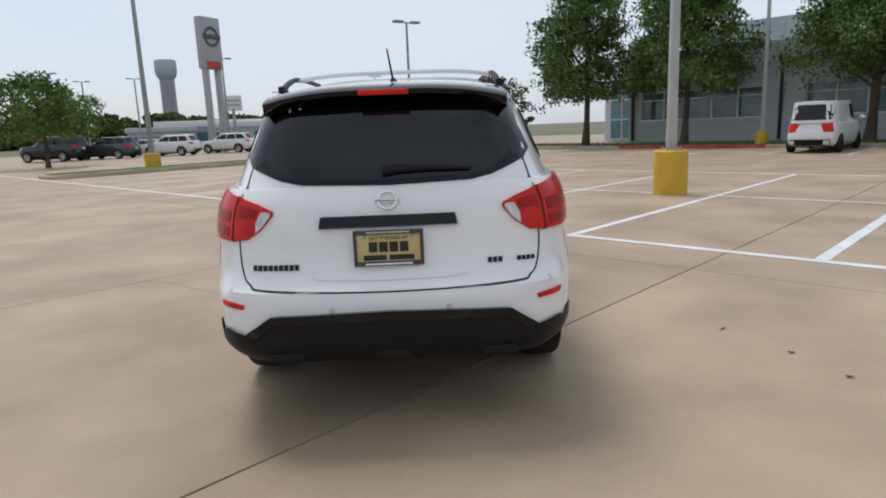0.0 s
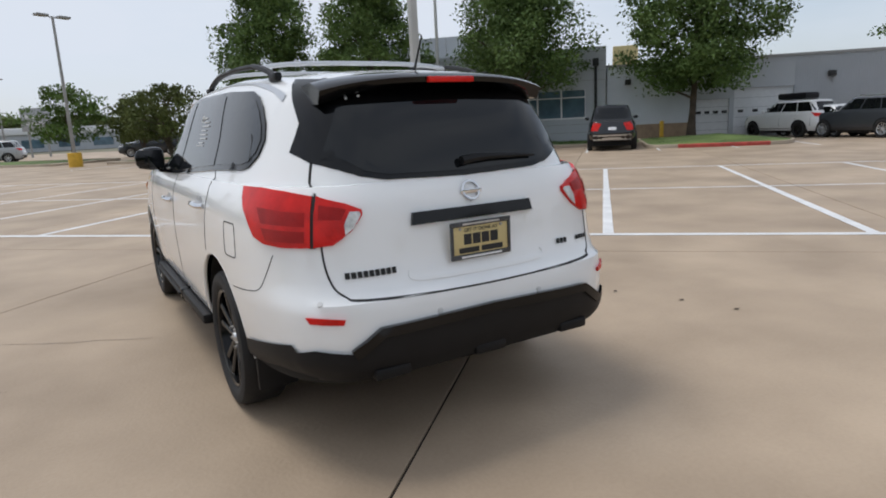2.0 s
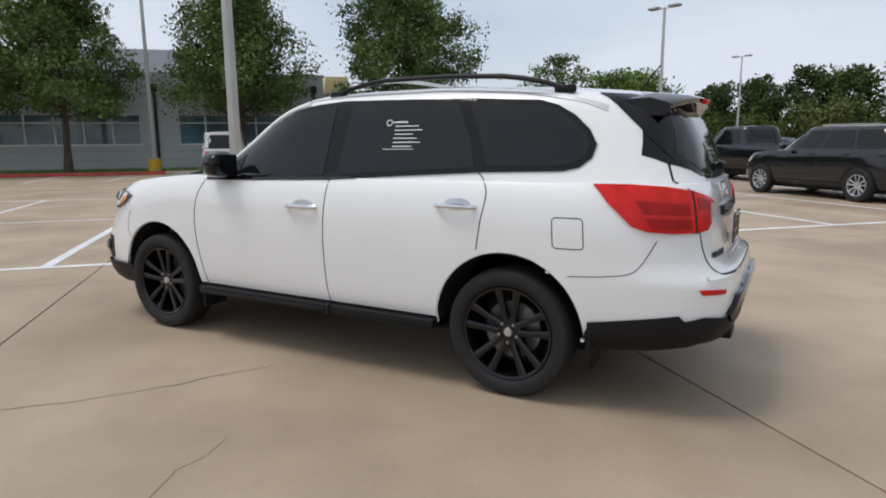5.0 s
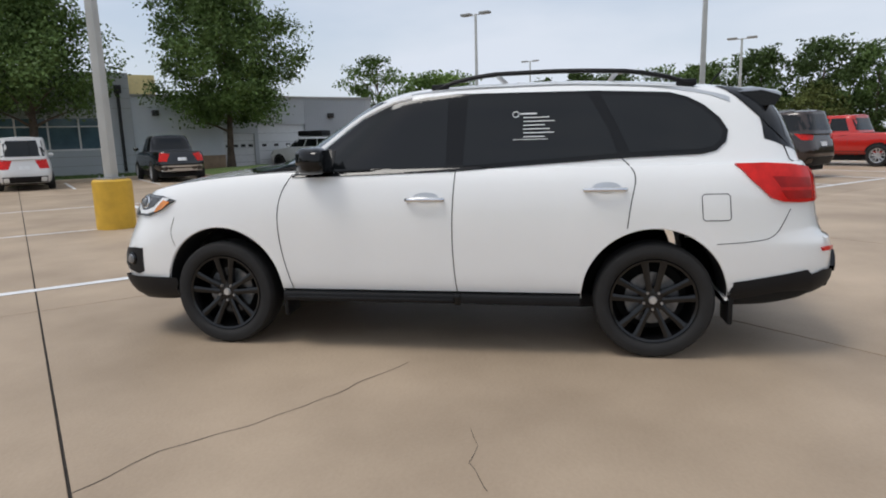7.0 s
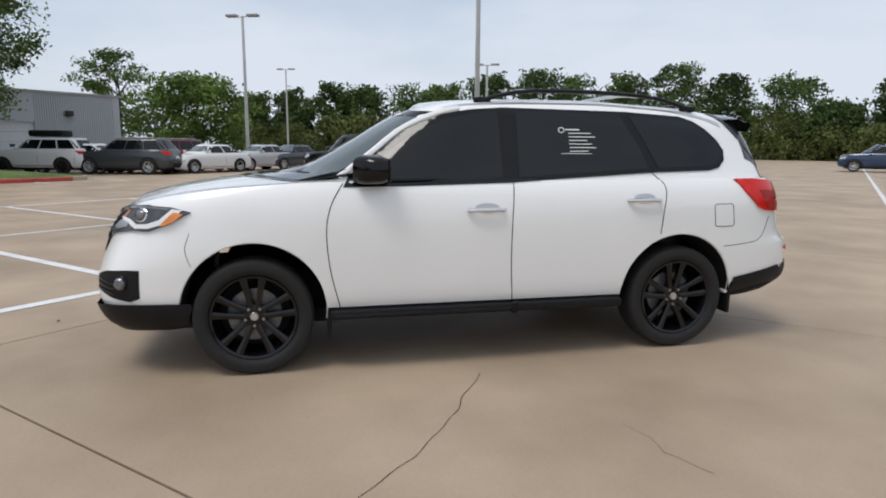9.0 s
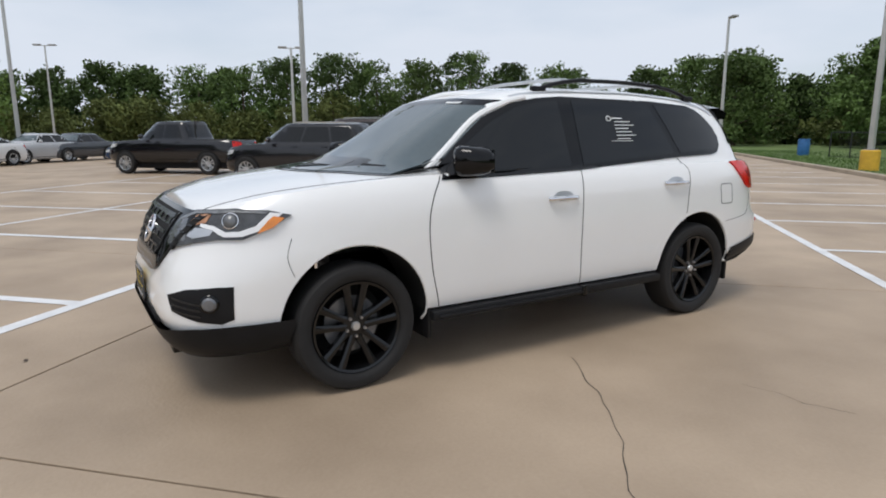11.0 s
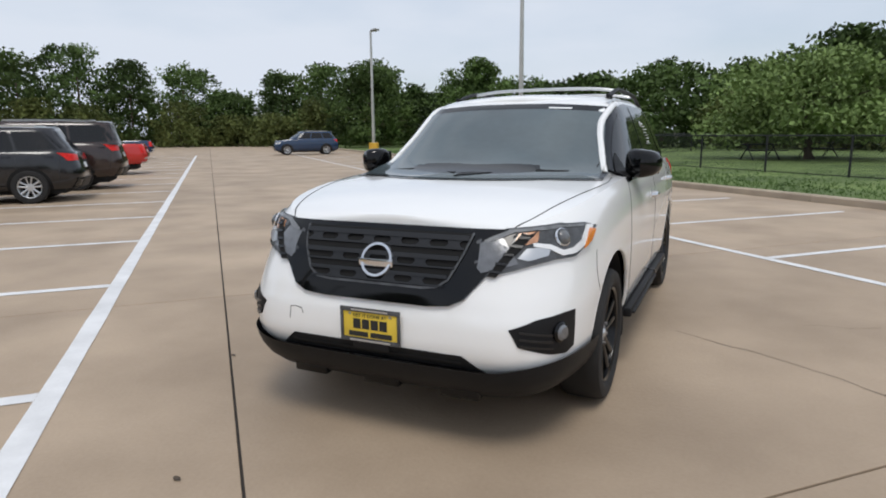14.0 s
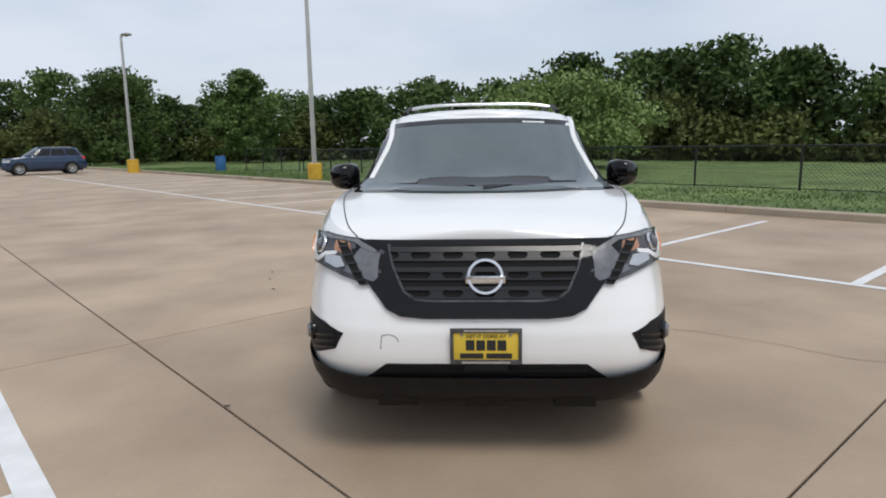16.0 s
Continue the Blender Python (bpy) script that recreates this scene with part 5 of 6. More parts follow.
def vehicle(kind, label, category, color, m, group="", rim_mat=None):
    k = KINDS[kind]
    car = thing(kind if kind != "big_suv" else "suv", label, category, group)
    F, R, w, base = k["F"], k["R"], k["w"], k["base"]
    top = k["belt"] + 0.02
    lower = [(base + (top - base) * t, w * a, F * b, R * c) for t, a, b, c in ((0, 0.90, 0.93, 0.94), (0.08, 0.95, 0.975, 0.975), (0.22, 0.985, 0.995, 0.998), (0.42, 1, 1, 1), (0.62, 1, 0.99, 0.985), (0.80, 0.99, 0.975, 0.965), (0.92, 0.965, 0.955, 0.955), (1.0, 0.92, 0.93, 0.94))]
    c0, c1, r0, r1 = k["cab"]
    rim = smooth_line([-R - 0.1, -R * 0.5, 0.3, c0 - 0.2, c0 + 0.35, F * 0.86, F], [k["deck"], k["deck"] + 0.01, k["belt"], k["cowl"], k["cowl"] - 0.03, k["nose"] + 0.04, k["nose"] - 0.03])
    tub = ring_hull(lower, rim, base, lambda z: 5.0, lambda z: 6.0, 44, lambda y: 0.04 if y > 0.8 else 0.01, 8)
    z0, z1, wb, wt = k["belt"] - 0.03, k["roof"], w * 0.93, k["wt"]
    upper = []
    for t in (0, 0.2, 0.45, 0.7, 0.86, 0.95, 1.0):
        lean = t + 0.10 * math.sin(math.pi * t)
        shrink = 0.78 * t if t < 0.9 else 0.78 * t + (t - 0.9) * 2.2
        upper.append((z0 + (z1 - z0) * t, wb + (wt - wb) * min(1, shrink), c0 + (c1 - c0) * t, r0 + (r1 - r0) * lean))
    cabin = ring_hull(upper, lambda y: z1 - 0.02 * (y / 2) ** 2, z0, lambda z: 3.2, lambda z: 6.0, 36, lambda y: 0.03, 8)
    shell = Shell([tub, cabin])
    body = new("body", mesh_of("body", tub[0], tub[1], color, True))
    body.parent = car
    cab = new("cabin", mesh_of("cabin", cabin[0], cabin[1], color, True))
    cab.parent = car
    zb, zt = k["belt"] + 0.05, z0 + (z1 - z0) * 0.84
    tb, tt = (zb - z0) / (z1 - z0), (zt - z0) / (z1 - z0)
    front_b, front_t = c0 + (c1 - c0) * tb - 0.42, c0 + (c1 - c0) * tt - 0.16
    rear_b, rear_t = -(r0 + (r1 - r0) * tb) + 0.22, -(r0 + (r1 - r0) * tt) + 0.26
    cuts = [0.0, 0.36, 0.70, 1.0] if kind in ("suv", "big_suv", "van") else [0.0, 0.52, 1.0]
    for s in (-1, 1):
        for a, b in zip(cuts, cuts[1:]):
            lo, hi = front_b + (rear_b - front_b) * a, front_b + (rear_b - front_b) * b
            lo2, hi2 = front_t + (rear_t - front_t) * a, front_t + (rear_t - front_t) * b
            if kind == "van" and a > 0.3:
                continue
            shell.pane("side_window", [(lo - 0.03, zb), (hi + 0.03, zb), (hi2 + 0.03, zt), (lo2 - 0.03, zt)], ("side", s), tint_glass, car, 0.006, 0.01, 0.16)
            shell.seam("door_seam", [(hi, zb - 0.05), (hi + 0.02, base + 0.12)], ("side", s), gap_black, car, 0.010, 0.002, 0.12)
            shell.seam("door_handle", [(hi + 0.10, zb - 0.14), (hi + 0.28, zb - 0.14)], ("side", s), color if color is not white_pearl else silver, car, 0.03, 0.03, 0.1, thick=0.02)
        if kind in ("suv", "big_suv"):
            shell.seam("roof_rail", [(wt * 0.92 * s, c1 - 0.4), (wt * 0.92 * s, -r1 + 0.35)], ("top",), silver, car, 0.03, 0.05, 0.2, thick=0.04)
        shell.pane("headlight", [(F * 0.35 - 0.10, k["nose"] - 0.03), (F * 0.35 - 0.04, k["nose"] - 0.15), (F * 0.35 + 0.34, k["nose"] - 0.19), (F * 0.35 + 0.36, k["nose"] - 0.07)], ("diag", s, 1), clear_lens, car, 0.006, 0.02, 0.08)
        tz = k["deck"] - (0.02 if kind != "sedan" else 0.06)
        tall = 0.34 if kind in ("pickup_truck", "van") else 0.18
        q = (R - w) * H
        shell.pane("taillight", [(q - 0.22 if tall < 0.3 else q - 0.04, tz), (q - 0.06, tz - tall), (q + 0.26, tz - tall), (q + 0.30, tz - 0.05)], ("diag", s, -1), red_lens, car, 0.008, 0.02, 0.07)
        bm = bmesh.new()
        bmesh.ops.create_uvsphere(bm, u_segments=10, v_segments=6, radius=1.0)
        for v in bm.verts:
            v.co = Vector(((w + 0.10 + v.co.x * 0.12) * s, c0 - 0.62 + v.co.y * 0.07, k["belt"] + 0.10 + v.co.z * 0.08))
        part("wing_mirror", bm, color, car)
        for y in k["axles"]:
            # the side is uncut: this dark pane paints the arch's shaded hollow
            shell.pane("arch_shade", [(y + (k["r"] + 0.07) * math.cos(math.pi * a / 12), k["r"] + (k["r"] + 0.07) * math.sin(math.pi * a / 12)) for a in range(13)] + [(y - k["r"] - 0.07, base - 0.0), (y + k["r"] + 0.07, base - 0.0)], ("side", s), dark_void, car, 0.004, 0.006, 0.12)
            wheel(car, (w - 0.085) * s, y, k["r"], s, k["r"], 0.22, rim_mat or silver, False, 0.66)
        shell.seam("rocker", [(k["axles"][0] - k["r"] - 0.08, base + 0.07), (k["axles"][1] + k["r"] + 0.08, base + 0.07)], ("side", s), black_plastic, car, 0.10, 0.004, 0.2)
    zw = zb + 0.03
    xb, xt = wb * 0.84, wt * 1.06
    shell.pane("windscreen", [(-xb, zw + 0.04), (xb, zw + 0.04), (xt, zt), (-xt, zt)], ("front",), screen_glass, car, 0.006, 0.01, 0.14)
    shell.pane("rear_window", [(-xb * 0.95, zb + 0.02), (xb * 0.95, zb + 0.02), (xt * 0.98, zt), (-xt * 0.98, zt)], ("rear",), tint_glass, car, 0.006, 0.01, 0.14)
    shell.seam("bumper", [(-w * 0.75, base + 0.14), (w * 0.75, base + 0.14)], ("rear",), silver if kind == "pickup_truck" else black_plastic, car, 0.20, 0.03, 0.2, thick=0.05)
    shell.seam("bumper", [(-w * 0.75, base + 0.12), (w * 0.75, base + 0.12)], ("front",), black_plastic, car, 0.16, 0.02, 0.2, thick=0.03)
    shell.pane("grille", [(-0.45, k["nose"] - 0.22), (0.45, k["nose"] - 0.22), (0.52, k["nose"] - 0.05), (-0.52, k["nose"] - 0.05)], ("front",), black_gloss, car, 0.008, 0.01, 0.12)
    shell.seam("license_plate", [(-0.16, top - 0.34), (0.16, top - 0.34)], ("rear",), white_print, car, 0.12, 0.012, 0.1)
    if kind == "pickup_truck":
        # no hollow is modelled; a dark pane on top paints the bed's shaded inside
        shell.pane("load_bed_shade", [(-w * 0.80, -R + 0.16), (w * 0.80, -R + 0.16), (w * 0.80, -r0 - 0.12), (-w * 0.80, -r0 - 0.12)], ("top",), dark_void, car, 0.004, 0.01, 0.2)
        shell.seam("tailgate_seam", [(-w * 0.72, top - 0.04), (-w * 0.72, base + 0.28), (w * 0.72, base + 0.28), (w * 0.72, top - 0.04)], ("rear",), gap_black, car, 0.012, 0.003, 0.15)
    box("underbody", -w * 0.8, w * 0.8, -R * 0.85, R * 0.85, 0.20, base + 0.06, dark_void, car, 0.02)
    car.matrix_basis = m
    return car


black_car = paint("black_car_paint", (0.006, 0.006, 0.008))
brown_car = paint("dark_brown_car_paint", (0.030, 0.017, 0.014))
red_car = paint("red_car_paint", (0.50, 0.022, 0.016))
maroon_car = paint("maroon_car_paint", (0.11, 0.012, 0.014))
white_car = paint("white_car_paint", (0.72, 0.72, 0.71))
grey_car = paint("dark_grey_car_paint", (0.045, 0.05, 0.058))
blue_car = paint("dark_blue_car_paint", (0.012, 0.035, 0.085))
silver_car = paint("silver_car_paint", (0.42, 0.43, 0.44))
ROW = "parked vehicles"


def at_lot(s, d, heading):
    p = lot(s, d)
    return pose(p.x, p.y, 0, 0, 0, heading)


vehicle("suv", "black SUV with two-tone wheels parked in a stall", "SUV", black_car, at_lot(12.7, 7.66, -45), ROW, silver)
vehicle("big_suv", "large dark brown SUV with chrome trim parked beside a black SUV", "SUV", brown_car, at_lot(16.2, 7.4, -45), ROW, black_rim)
vehicle("pickup_truck", "red pickup truck parked beside a brown SUV", "pickup truck", red_car, at_lot(23.4, 7.5, -45), ROW, silver)
vehicle("pickup_truck", "dark pickup truck parked far down the row", "pickup truck", blue_car, at_lot(41.0, 8.6, -45), ROW, silver)
vehicle("pickup_truck", "black crew cab pickup truck with alloy wheels", "pickup truck", black_car, at_lot(15.5, 13.9, -45), ROW, silver)
vehicle("van", "small white passenger van parked at the verge", "van", white_car, at_lot(-2.6, 24.5, -45), ROW, black_rim)
vehicle("pickup_truck", "black pickup truck with chrome bumper parked at the verge", "pickup truck", black_car, at_lot(2.6, 25.0, -45), ROW, silver)
vehicle("suv", "white SUV with a dark roof box near the service bays", "SUV", white_car, at_lot(11.2, 30.2, -15), ROW, black_rim)
vehicle("sedan", "white sedan parked near the service bays", "car", white_car, at_lot(12.3, 29.0, -15), ROW)
vehicle("suv", "dark grey SUV parked near the service bays", "SUV", grey_car, at_lot(13.4, 26.8, -15), ROW)
vehicle("suv", "maroon SUV parked beside a white sedan", "SUV", maroon_car, at_lot(16.0, 27.8, 45), ROW)
vehicle("sedan", "white sedan beside the grass island", "car", white_car, at_lot(17.0, 25.7, 45), ROW)
vehicle("sedan", "silver sedan far down the row", "car", silver_car, at_lot(21.2, 26.5, 45), ROW)
vehicle("sedan", "dark grey sedan far down the row", "car", grey_car, at_lot(23.6, 26.4, 45), ROW)
vehicle("suv", "dark blue SUV parked alone by the grass", "SUV", blue_car, at_lot(44.0, -4.4, -45), ROW)
vehicle("sedan", "dark blue sedan seen far across the lot", "car", blue_car, at_lot(22.0, 20.0, -30), ROW)
for x, y, kind, col, lab in ((-29.3, 45.0, "big_suv", black_car, "black SUV parked beyond the grass island"), (-26.0, 47.0, "suv", grey_car, "dark grey SUV parked beyond the island"), (-25.6, 53.0, "sedan", silver_car, "silver car parked in the far row"), (-21.6, 48.6, "suv", white_car, "white SUV parked beyond the island"), (-17.8, 51.6, "suv", white_car, "white SUV parked beside a light pole"), (-6.5, 56.0, "suv", silver_car, "silver SUV in the far row"), (-10.5, 54.0, "suv", black_car, "black SUV in the far row"), (4.5, 50.0, "suv", grey_car, "dark SUV by the small trees")):
    vehicle(kind, lab, "car", col, pose(x, y, 0, 0, 0, 80), ROW)
roof_box = thing("roof_box", "black luggage box on a white SUV roof", "roof box")
roof_box.matrix_basis = at_lot(11.2, 30.2, -15)
box("shell", -0.42, 0.42, -1.2, 0.5, 1.76, 2.06, black_plastic, roof_box, 0.08)


# ---- trees ----
def leaf_cloud(rng, centres, radius, per, size):
    """Many small leaf clumps round branch tips."""
    n = len(centres) * per
    tips = np.repeat(np.array(centres), per, axis=0)
    r = np.repeat(np.array(radius), per)[:, None]
    pos = tips + np.clip(rng.normal(0, 1, (n, 3)), -1.5, 1.5) * r * np.array([0.62, 0.62, 0.45])
    a = rng.normal(0, 1, (n, 3))
    a /= np.linalg.norm(a, axis=1)[:, None]
    b = np.cross(a, rng.normal(0, 1, (n, 3)))
    b /= np.linalg.norm(b, axis=1)[:, None]
    s = size * rng.uniform(0.6, 1.4, (n, 1))
    quad = np.stack([pos - a * s, pos - b * s * 0.55, pos + a * s, pos + b * s * 0.55], 1).reshape(-1, 3)
    return quad


def quads_mesh(name, quad, mat):
    me = bpy.data.meshes.new(name)
    n = len(quad) // 4
    me.vertices.add(len(quad))
    me.vertices.foreach_set("co", quad.astype(np.float32).ravel())
    me.loops.add(4 * n)
    me.loops.foreach_set("vertex_index", np.arange(4 * n, dtype=np.int32))
    me.polygons.add(n)
    me.polygons.foreach_set("loop_start", np.arange(0, 4 * n, 4, dtype=np.int32))
    me.update(calc_edges=True)
    me.materials.append(mat)
    return me


def crown_points(rng, n, shape, z0, z1, wide):
    """Branch tips inside a crown; shape gives the width over the height."""
    out = []
    while len(out) < n:
        t = rng.uniform(0, 1)
        w = wide * shape(t)
        a, q = rng.uniform(0, 2 * math.pi), rng.uniform(0, 1) ** 0.42
        lump = 1 + 0.22 * math.sin(3 * a + 9 * t) + 0.14 * math.sin(7 * a - 5 * t)
        out.append((w * q * lump * math.cos(a), w * q * lump * math.sin(a), z0 + (z1 - z0) * t))
    return out


def tree(x, y, height, wide, leaf, label, seed, shape="cone", clear=1.9, trunk=0.17, tips=210, per=52, size=0.105, stems=1, z=0.10):
    rng = np.random.default_rng(seed)
    ob = thing("tree", label, "tree", "trees round the lot")
    ob.location = (x, y, z)
    shapes = {"cone": lambda t: (0.72 + 0.28 * math.sin(min(1, t * 4) * 1.57)) * (1 - t) ** 0.62 + 0.06, "oval": lambda t: math.sin(math.pi * (0.10 + 0.86 * t)) ** 0.62, "round": lambda t: math.sin(math.pi * (0.22 + 0.74 * t)) ** 0.55, "open": lambda t: math.sin(math.pi * (0.12 + 0.80 * t)) ** 0.8}
    pts = crown_points(rng, tips, shapes[shape], clear, height - 0.3, wide)
    for k in range(stems):
        lean = (rng.uniform(-0.9, 0.9), rng.uniform(-0.9, 0.9)) if stems > 1 else (0, 0)
        top = height * (0.86 if stems == 1 else 0.6)
        line = [(lean[0] * t ** 1.3 + 0.08 * math.sin(5 * t + k), lean[1] * t ** 1.3 + 0.08 * math.cos(4 * t), -0.1 + top * t) for t in np.linspace(0, 1, 9)]
        sweep("trunk", line, [trunk * (1.35 if t == 0 else 1.0 - 0.85 * t) for t in np.linspace(0, 1, 9)], bark, ob, 9)
    for k in range(16):
        tip = pts[int(rng.integers(len(pts)))]
        start = max(clear * 0.75, tip[2] * 0.72)
        line = [(tip[0] * t, tip[1] * t, start + (tip[2] - start) * t ** 0.8) for t in (0, 0.35, 0.7, 1)]
        sweep("limb", line, [trunk * 0.34, trunk * 0.26, trunk * 0.16, trunk * 0.06], bark, ob, 5)
    quad = leaf_cloud(rng, pts, rng.uniform(0.28, 0.60, len(pts)) * max(0.55, wide / 2.6), per, size)
    crown = new("crown", quads_mesh("crown", quad, leaf))
    crown.parent = ob
    return ob


p = lot(-15.3, 28.0)
tree(p.x, p.y, 10.6, 3.1, leaf_a, "tall dense green cypress tree on the verge", 1, "cone", 2.7, 0.20, 420, 95, 0.085)
p = lot(-9.8, 28.4)
tree(p.x, p.y, 10.2, 3.0, leaf_a, "tall green cypress tree with drooping limbs on the verge", 2, "cone", 2.8, 0.18, 400, 95, 0.085)
p = lot(-2.0, 29.6)
tree(p.x, p.y, 9.8, 3.6, leaf_a, "broad green cypress tree behind a white van", 3, "cone", 3.0, 0.22, 440, 95, 0.085)
p = lot(6.55, 29.4)
tree(p.x, p.y, 9.7, 3.3, leaf_a, "oval green tree on a kerbed grass island", 4, "oval", 2.6, 0.20, 460, 95, 0.085)
p = lot(-25.0, 31.4)
tree(p.x, p.y, 4.7, 2.6, leaf_c, "low spreading multi-stemmed olive green tree", 5, "round", 1.3, 0.09, 120, 50, 0.10, 4)
p = lot(-28.8, 33.5)
tree(p.x, p.y, 4.3, 2.2, leaf_c, "low spreading multi-stemmed tree by the road", 6, "round", 1.2, 0.08, 100, 50, 0.10, 4)
p = lot(-33.0, 31.5)
tree(p.x, p.y, 5.2, 2.5, leaf_b, "small round green tree in an island", 7, "round", 1.5, 0.11, 110, 50, 0.10)
for x, y, h, w, sd in ((-22.5, 32.5, 5.4, 2.7, 8), (-29.5, 47.0, 5.6, 2.6, 9)):
    tree(x, y, h, w, leaf_b, "small round green tree at the lot's edge", sd, "round", 1.6, 0.13, 110, 50, 0.11)
tree(46.8, 14.5, 8.2, 3.0, leaf_b, "airy light green tree with open branching", 10, "open", 2.0, 0.15, 120, 44, 0.12)
tree(43.5, 8.6, 6.2, 4.1, leaf_b, "wide rounded green tree behind parked cars", 11, "round", 1.5, 0.18, 240, 54, 0.13)
tree(-4.7, -29.7, 4.9, 4.3, leaf_d, "wide pale green feathery tree on the grass", 12, "round", 1.1, 0.20, 320, 56, 0.12, 2)
tree(21.5, -53.0, 8.4, 3.6, leaf_a, "dark green tree at the wood's edge", 13, "oval", 0.8, 0.2, 220, 54, 0.16)
tree(33.0, -52.0, 8.6, 4.2, leaf_e, "dense dark green tree at the wood's edge", 14, "round", 0.6, 0.2, 240, 54, 0.17)


def woods(name, label, rows, leaf, seed, size):
    """A far belt of trees; rows of azimuth, distance, top elevation in degrees, half-width."""
    rng = np.random.default_rng(seed)
    stuff, trunks = [], bmesh.new()
    for az, dist, elev, wide in rows:
        a = math.radians(az)
        x, y = dist * math.cos(a), dist * math.sin(a)
        top = 1.45 + dist * math.tan(math.radians(elev))
        shape = (lambda t: math.sin(math.pi * (0.26 + 0.70 * t)) ** 0.5)
        pts = crown_points(rng, 90, shape, 0.3, top - 0.5, wide)
        rad = rng.uniform(0.6, 1.2, len(pts))
        stuff.append(leaf_cloud(rng, pts, rad, 48, size) + np.array([x, y, 0]))
        add_tube(trunks, (x, y, -0.1), (x, y, top * 0.7), 0.22, 0.08, 6)
    ob = tagged(new(name, quads_mesh(name, np.concatenate(stuff), leaf)), label, "woodland", kind="stuff")
    me = bpy.data.meshes.new(name + "_trunks")
    trunks.to_mesh(me)
    trunks.free()
    me.materials.append(bark)
    tagged(attach(new("trunk_rows", me), ob), kind="stuff")
    return ob


rng = np.random.default_rng(77)
AZ = [-150, -128, -121.7, -119.6, -116.4, -112, -108, -105, -100, -92.4, -84.3, -79, -74, -68.5, -62.5, -58.6, -53.5, -49.6, -45.6, -43.5, -42, -38, -33, -27, -21, -17, -10, -5.8, -2, 2, 6]
EL = [6, 5.6, 5.5, 7.2, 8.7, 9.1, 8.0, 7.4, 8.3, 6.3, 6.4, 5.4, 4.8, 5.3, 4.8, 5.4, 6.2, 6.2, 3.8, 4.4, 5.8, 6.6, 6.9, 7.2, 6.8, 6.5, 5.8, 5.8, 5.3, 5.2, 4.8]
DI = [46, 46, 46, 46, 46, 48, 49, 50, 52, 54, 57, 60, 64, 69, 73, 76, 80, 86, 90, 92, 91, 90, 88, 86, 86, 86, 86, 88, 89, 90, 92]
rows_a, rows_b, rows_c = [], [], []
az = -148.0
while az < 6:
    dist = float(np.interp(az, AZ, DI))
    el = float(np.interp(az, AZ, EL)) + rng.normal(0, 0.3)
    wide = rng.uniform(3.2, 5.2)
    (rows_a, rows_b, rows_a)[int(rng.integers(3))].append((az, dist + rng.uniform(-3, 4), el, wide))
    rows_a.append((az + rng.uniform(-1, 1), dist + 9, el - 0.3 + rng.normal(0, 0.3), wide))
    if rng.uniform() < 0.8:
        rows_c.append((az + rng.uniform(-1, 1), dist - 4.5, el * rng.uniform(0.25, 0.6), wide * 0.7))
    az += math.degrees(1.35 * wide / dist)
woods("wood_edge", "dense dark green woodland beyond the grass", rows_a, leaf_e, 21, 0.24)
woods("wood_trees", "mixed mid green trees along the wood", rows_b, leaf_a, 22, 0.20)
woods("wood_brush", "lower brush and saplings along the wood", rows_c, leaf_c, 23, 0.20)
woods("far_tree_line", "low far tree line on the horizon", [(a, 190 + 10 * math.sin(a), 1.6 + 0.5 * math.sin(a * 1.3), 9) for a in np.arange(84, 136, 1.6)], leaf_c, 24, 0.7)


# ---- pylon sign, water tower, distant roofs ----
sign = thing("pylon_sign", "tall grey pylon sign with a round emblem and red band", "sign")
sign.matrix_basis = pose(-19.6, 54.6, 0, 0, 0, 62)
for x in (-0.72, 0.72):
    box("leg", x - 0.22, x + 0.22, -0.25, 0.25, 0, 8.2, sign_grey, sign, 0.03)
box("panel", -1.12, 1.12, -0.38, 0.38, 7.5, 12.0, sign_grey, sign, 0.05)
box("red_band", -0.80, 0.80, -0.42, -0.38, 7.5, 8.15, red_paint, sign)
bm = lathe([(0.62, 0.0), (0.66, 0.05), (0.86, 0.05), (0.90, 0.0), (0.62, 0.0)], 32, "z")
bmesh.ops.transform(bm, matrix=Matrix.Translation((0, -0.40, 10.3)) @ Matrix.Rotation(radians(90), 4, "X"), verts=bm.verts)
part("emblem_ring", bm, lamp_housing, sign)
box("emblem_bar", -1.0, 1.0, -0.47, -0.38, 10.1, 10.5, lamp_housing, sign, 0.02)
small = thing("pylon_sign", "small pale roadside sign on a single post", "sign")
small.matrix_basis = pose(-26.0, 81.0, 0, 0, 0, 20)
tube("post", (0, 0, 0), (0, 0, 5), 0.2, 0.2, pole_dark, small, 8)
box("panel", -1.15, 1.15, -0.15, 0.15, 4.7, 6.7, door_white, small, 0.03)
for z in (5.3, 5.9):
    box("print_bar", -0.9, 0.9, -0.17, -0.15, z, z + 0.3, sign_grey, small)
low = thing("pylon_sign", "low grey dealer sign on two posts", "sign")
low.matrix_basis = pose(-3.5, 72.0, 0, 0, 0, 8)
for x in (-0.8, 0.8):
    tube("post", (x, 0, 0), (x, 0, 3.0), 0.1, 0.1, pole_dark, low, 8)
box("panel", -1.3, 1.3, -0.12, 0.12, 2.6, 4.9, sign_grey, low, 0.03)
for z in (3.2, 3.9):
    box("print_bar", -0.9, 0.9, -0.14, -0.12, z, z + 0.3, door_white, low)
tower = thing("water_tower", "grey fluted water tower with a pale round tank", "water tower")
tower.location = (-74, 180, 0)
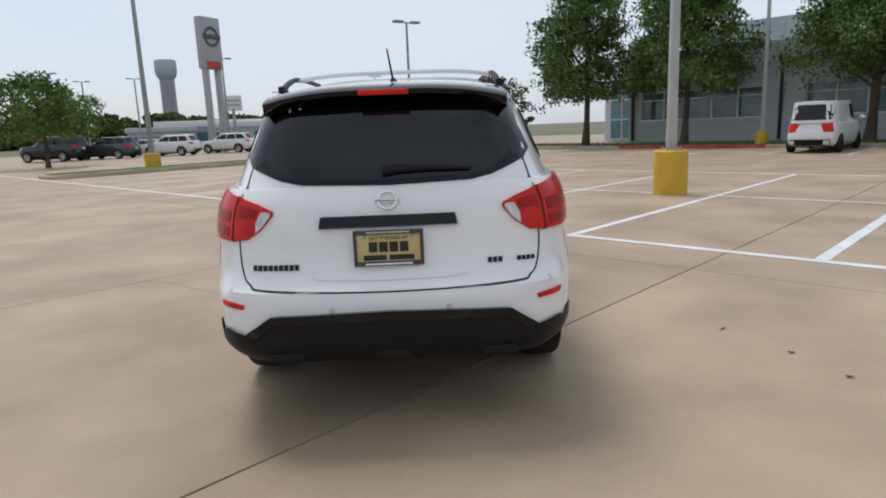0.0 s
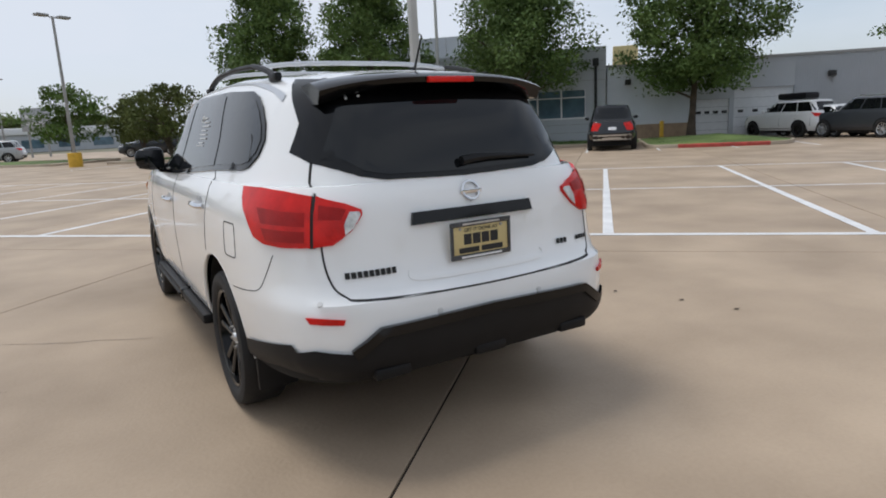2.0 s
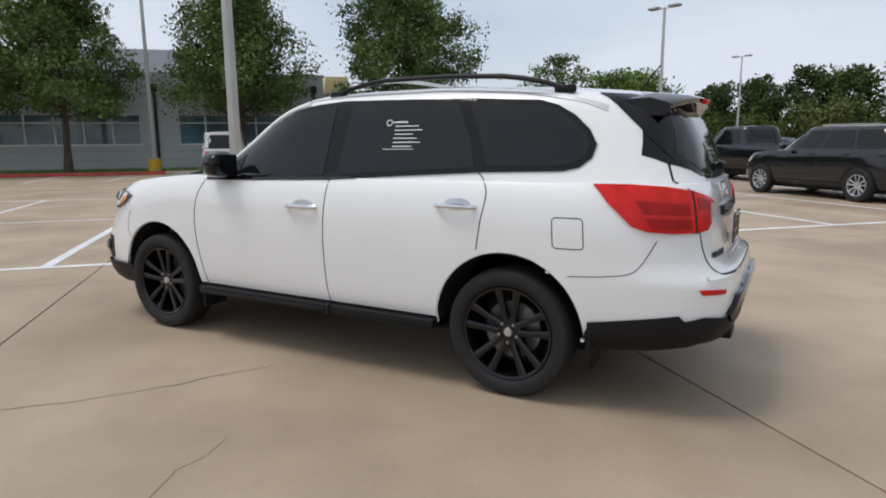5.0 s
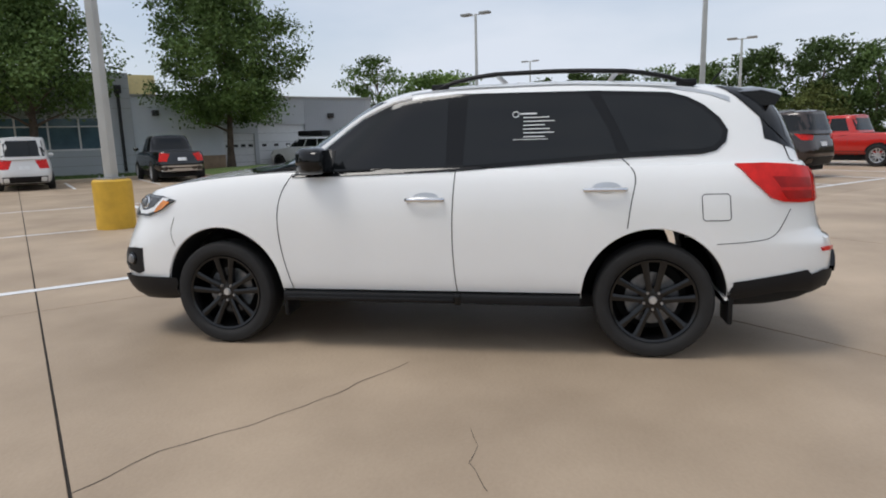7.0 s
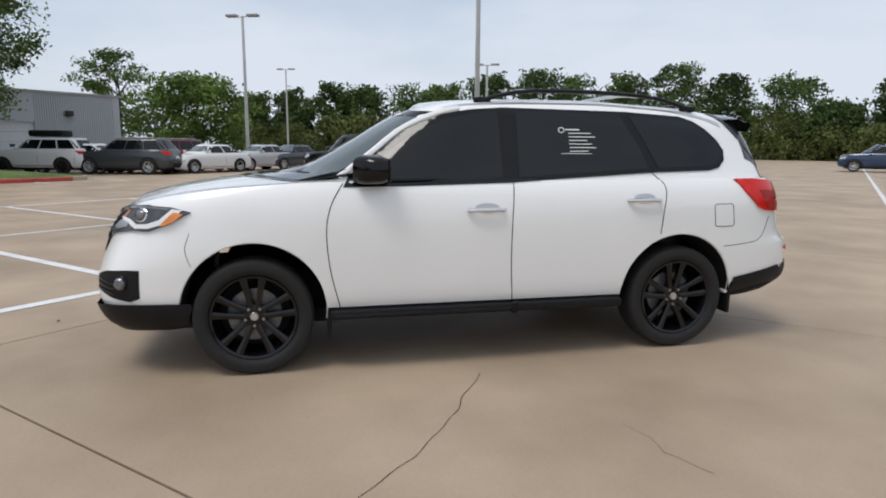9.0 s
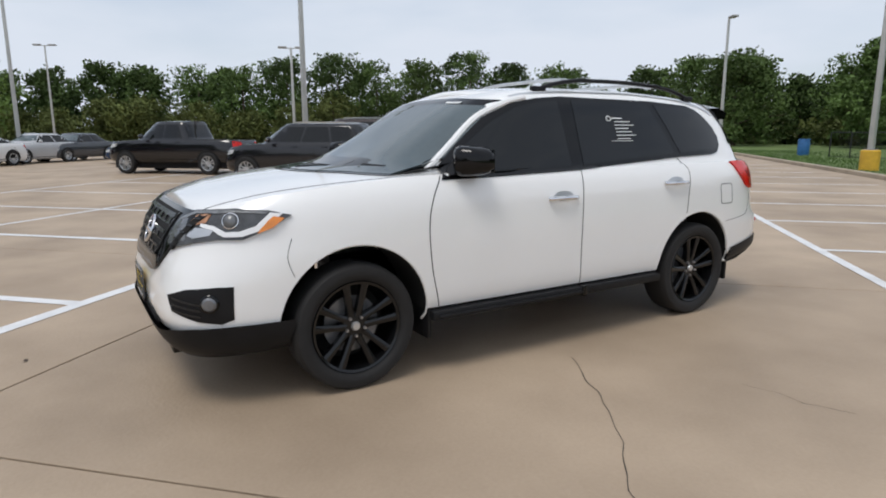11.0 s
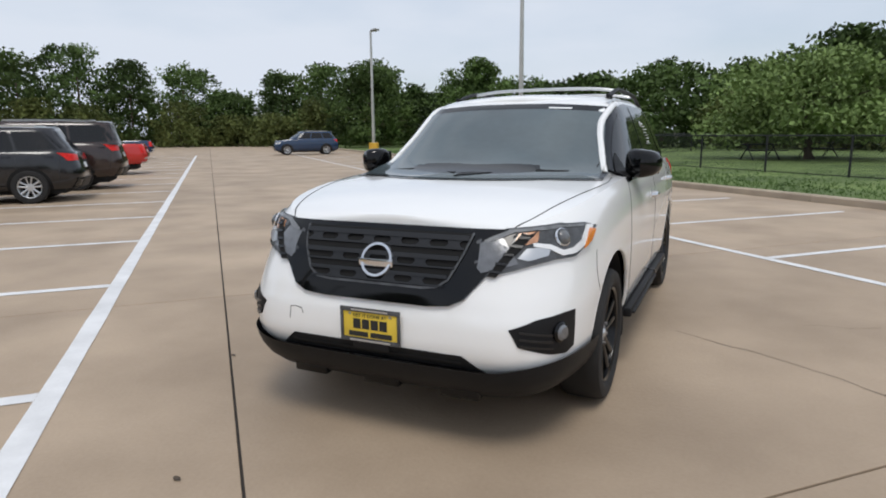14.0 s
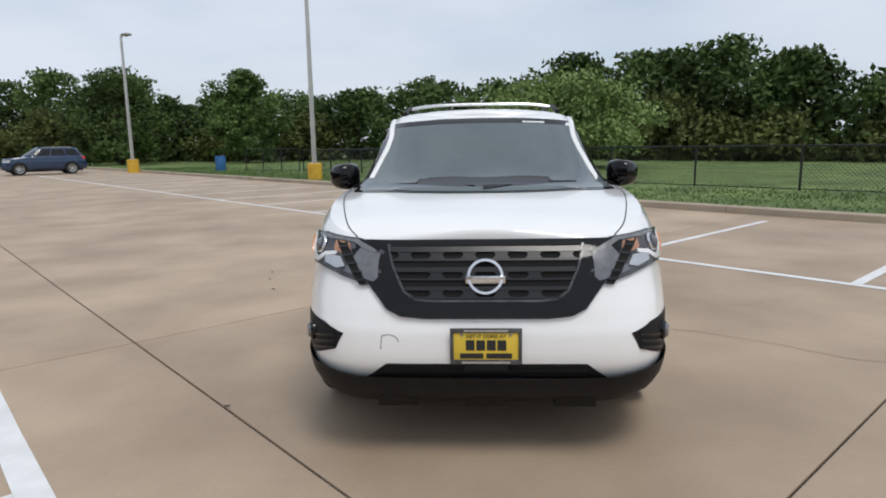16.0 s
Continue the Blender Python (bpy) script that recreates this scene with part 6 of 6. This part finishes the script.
for k in range(24):
    a = 2 * math.pi * k / 24
    tube("flute", (1.75 * math.cos(a), 1.75 * math.sin(a), 0), (1.75 * math.cos(a), 1.75 * math.sin(a), 18.2), 0.26, 0.26, sign_grey, tower, 6)
part("tank", lathe([(0, 17.5), (1.9, 17.6), (2.7, 18.8), (2.95, 20.0), (2.95, 22.6), (2.7, 23.1), (0, 23.4)], 40, "z"), tower_grey, tower)
for az, dist, wide, h, mat in ((104.5, 140, 24, 4.4, metal_wall_light), (109.5, 150, 22, 5.0, trim_white), (113.5, 135, 12, 3.6, metal_wall), (94, 120, 30, 3.8, trim_white)):
    a = radians(az)
    house = thing("far_building", "low pale flat-roofed building in the distance", "building", "far buildings")
    house.matrix_basis = pose(dist * math.cos(a), dist * math.sin(a), 0, 0, 0, az - 90)
    box("wall", -wide / 2, wide / 2, -5, 5, 0, h * 0.72, metal_wall, house)
    box("roof", -wide / 2 - 0.4, wide / 2 + 0.4, -5.4, 5.4, h * 0.72, h, mat, house, 0.1)
    for k in range(6):
        x = -wide / 2 + wide * (k + 0.5) / 6
        box("window", x - wide / 20, x + wide / 20, -5.05, -4.98, 0.6, h * 0.5, building_glass, house)
gable = thing("far_house", "pale house among the trees beyond the lot", "house")
a = radians(-45)
gable.matrix_basis = pose(104 * math.cos(a), 104 * math.sin(a), 0, 0, 0, -135)
box("wall", -7, 7, -4, 4, 0, 3.6, brick_mat, gable)
bm = bmesh.new()
v = [bm.verts.new(c) for c in ((-7.5, -4.6, 3.6), (7.5, -4.6, 3.6), (7.5, 4.6, 3.6), (-7.5, 4.6, 3.6), (-7.5, 0, 6.0), (7.5, 0, 6.0))]
for f in ((0, 1, 5, 4), (2, 3, 4, 5), (0, 4, 3), (1, 2, 5), (0, 3, 2, 1)):
    bm.faces.new([v[i] for i in f])
part("roof", bm, sign_grey, gable)
for x in (-4, 0, 4):
    box("window", x - 0.6, x + 0.6, -4.05, -3.98, 1.2, 2.6, building_glass, gable)

# small leaves and grit on the concrete
rl = random.Random(11)
for x, y in ((2.4, -1.6), (2.2, -1.1), (2.5, -2.0), (0.6, 3.2), (1.5, 1.9)):
    leafy = thing("fallen_leaf", "small dry brown leaf on the concrete", "leaf", "fallen leaves")
    bm = bmesh.new()
    ring = [bm.verts.new((0.022 * math.cos(t) * (1 + 0.2 * math.cos(3 * t)), 0.014 * math.sin(t), 0.004 + 0.006 * math.cos(t) ** 2)) for t in np.linspace(0, 6.0, 9)]
    bm.faces.new(ring)
    part("blade", bm, bark, leafy)
    leafy.matrix_basis = pose(x, y, 0.002, 0, 0, rl.uniform(0, 360))

# ---- concrete slabs, one by one ----
pavement = thing("pavement", "tan concrete slab paving with dark joints", "pavement", kind="structure")
S_JOINT = [-2.86 + 4.28 * k for k in range(-19, 21)]
D_JOINT = [KERB_D, 2.42, 13.6, 24.9, 42.0, 60.0]
slab_meshes = {}
for d0, d1 in zip(D_JOINT, D_JOINT[1:]):
    length = d1 - d0
    key = round(length, 3)
    if key not in slab_meshes:
        bm = bmesh.new()
        add_box(bm, 0.007, 4.28 - 0.007, 0.007, length - 0.007, -0.05, 0.0, 0.004)
        me = bpy.data.meshes.new("slab")
        bm.to_mesh(me)
        bm.free()
        me.materials.append(concrete)
        slab_meshes[key] = me
    for s0 in S_JOINT:
        slab = new("slab", slab_meshes[key])
        slab.parent = pavement
        slab.matrix_basis = LOT @ Matrix.Translation((s0, d0, 0))
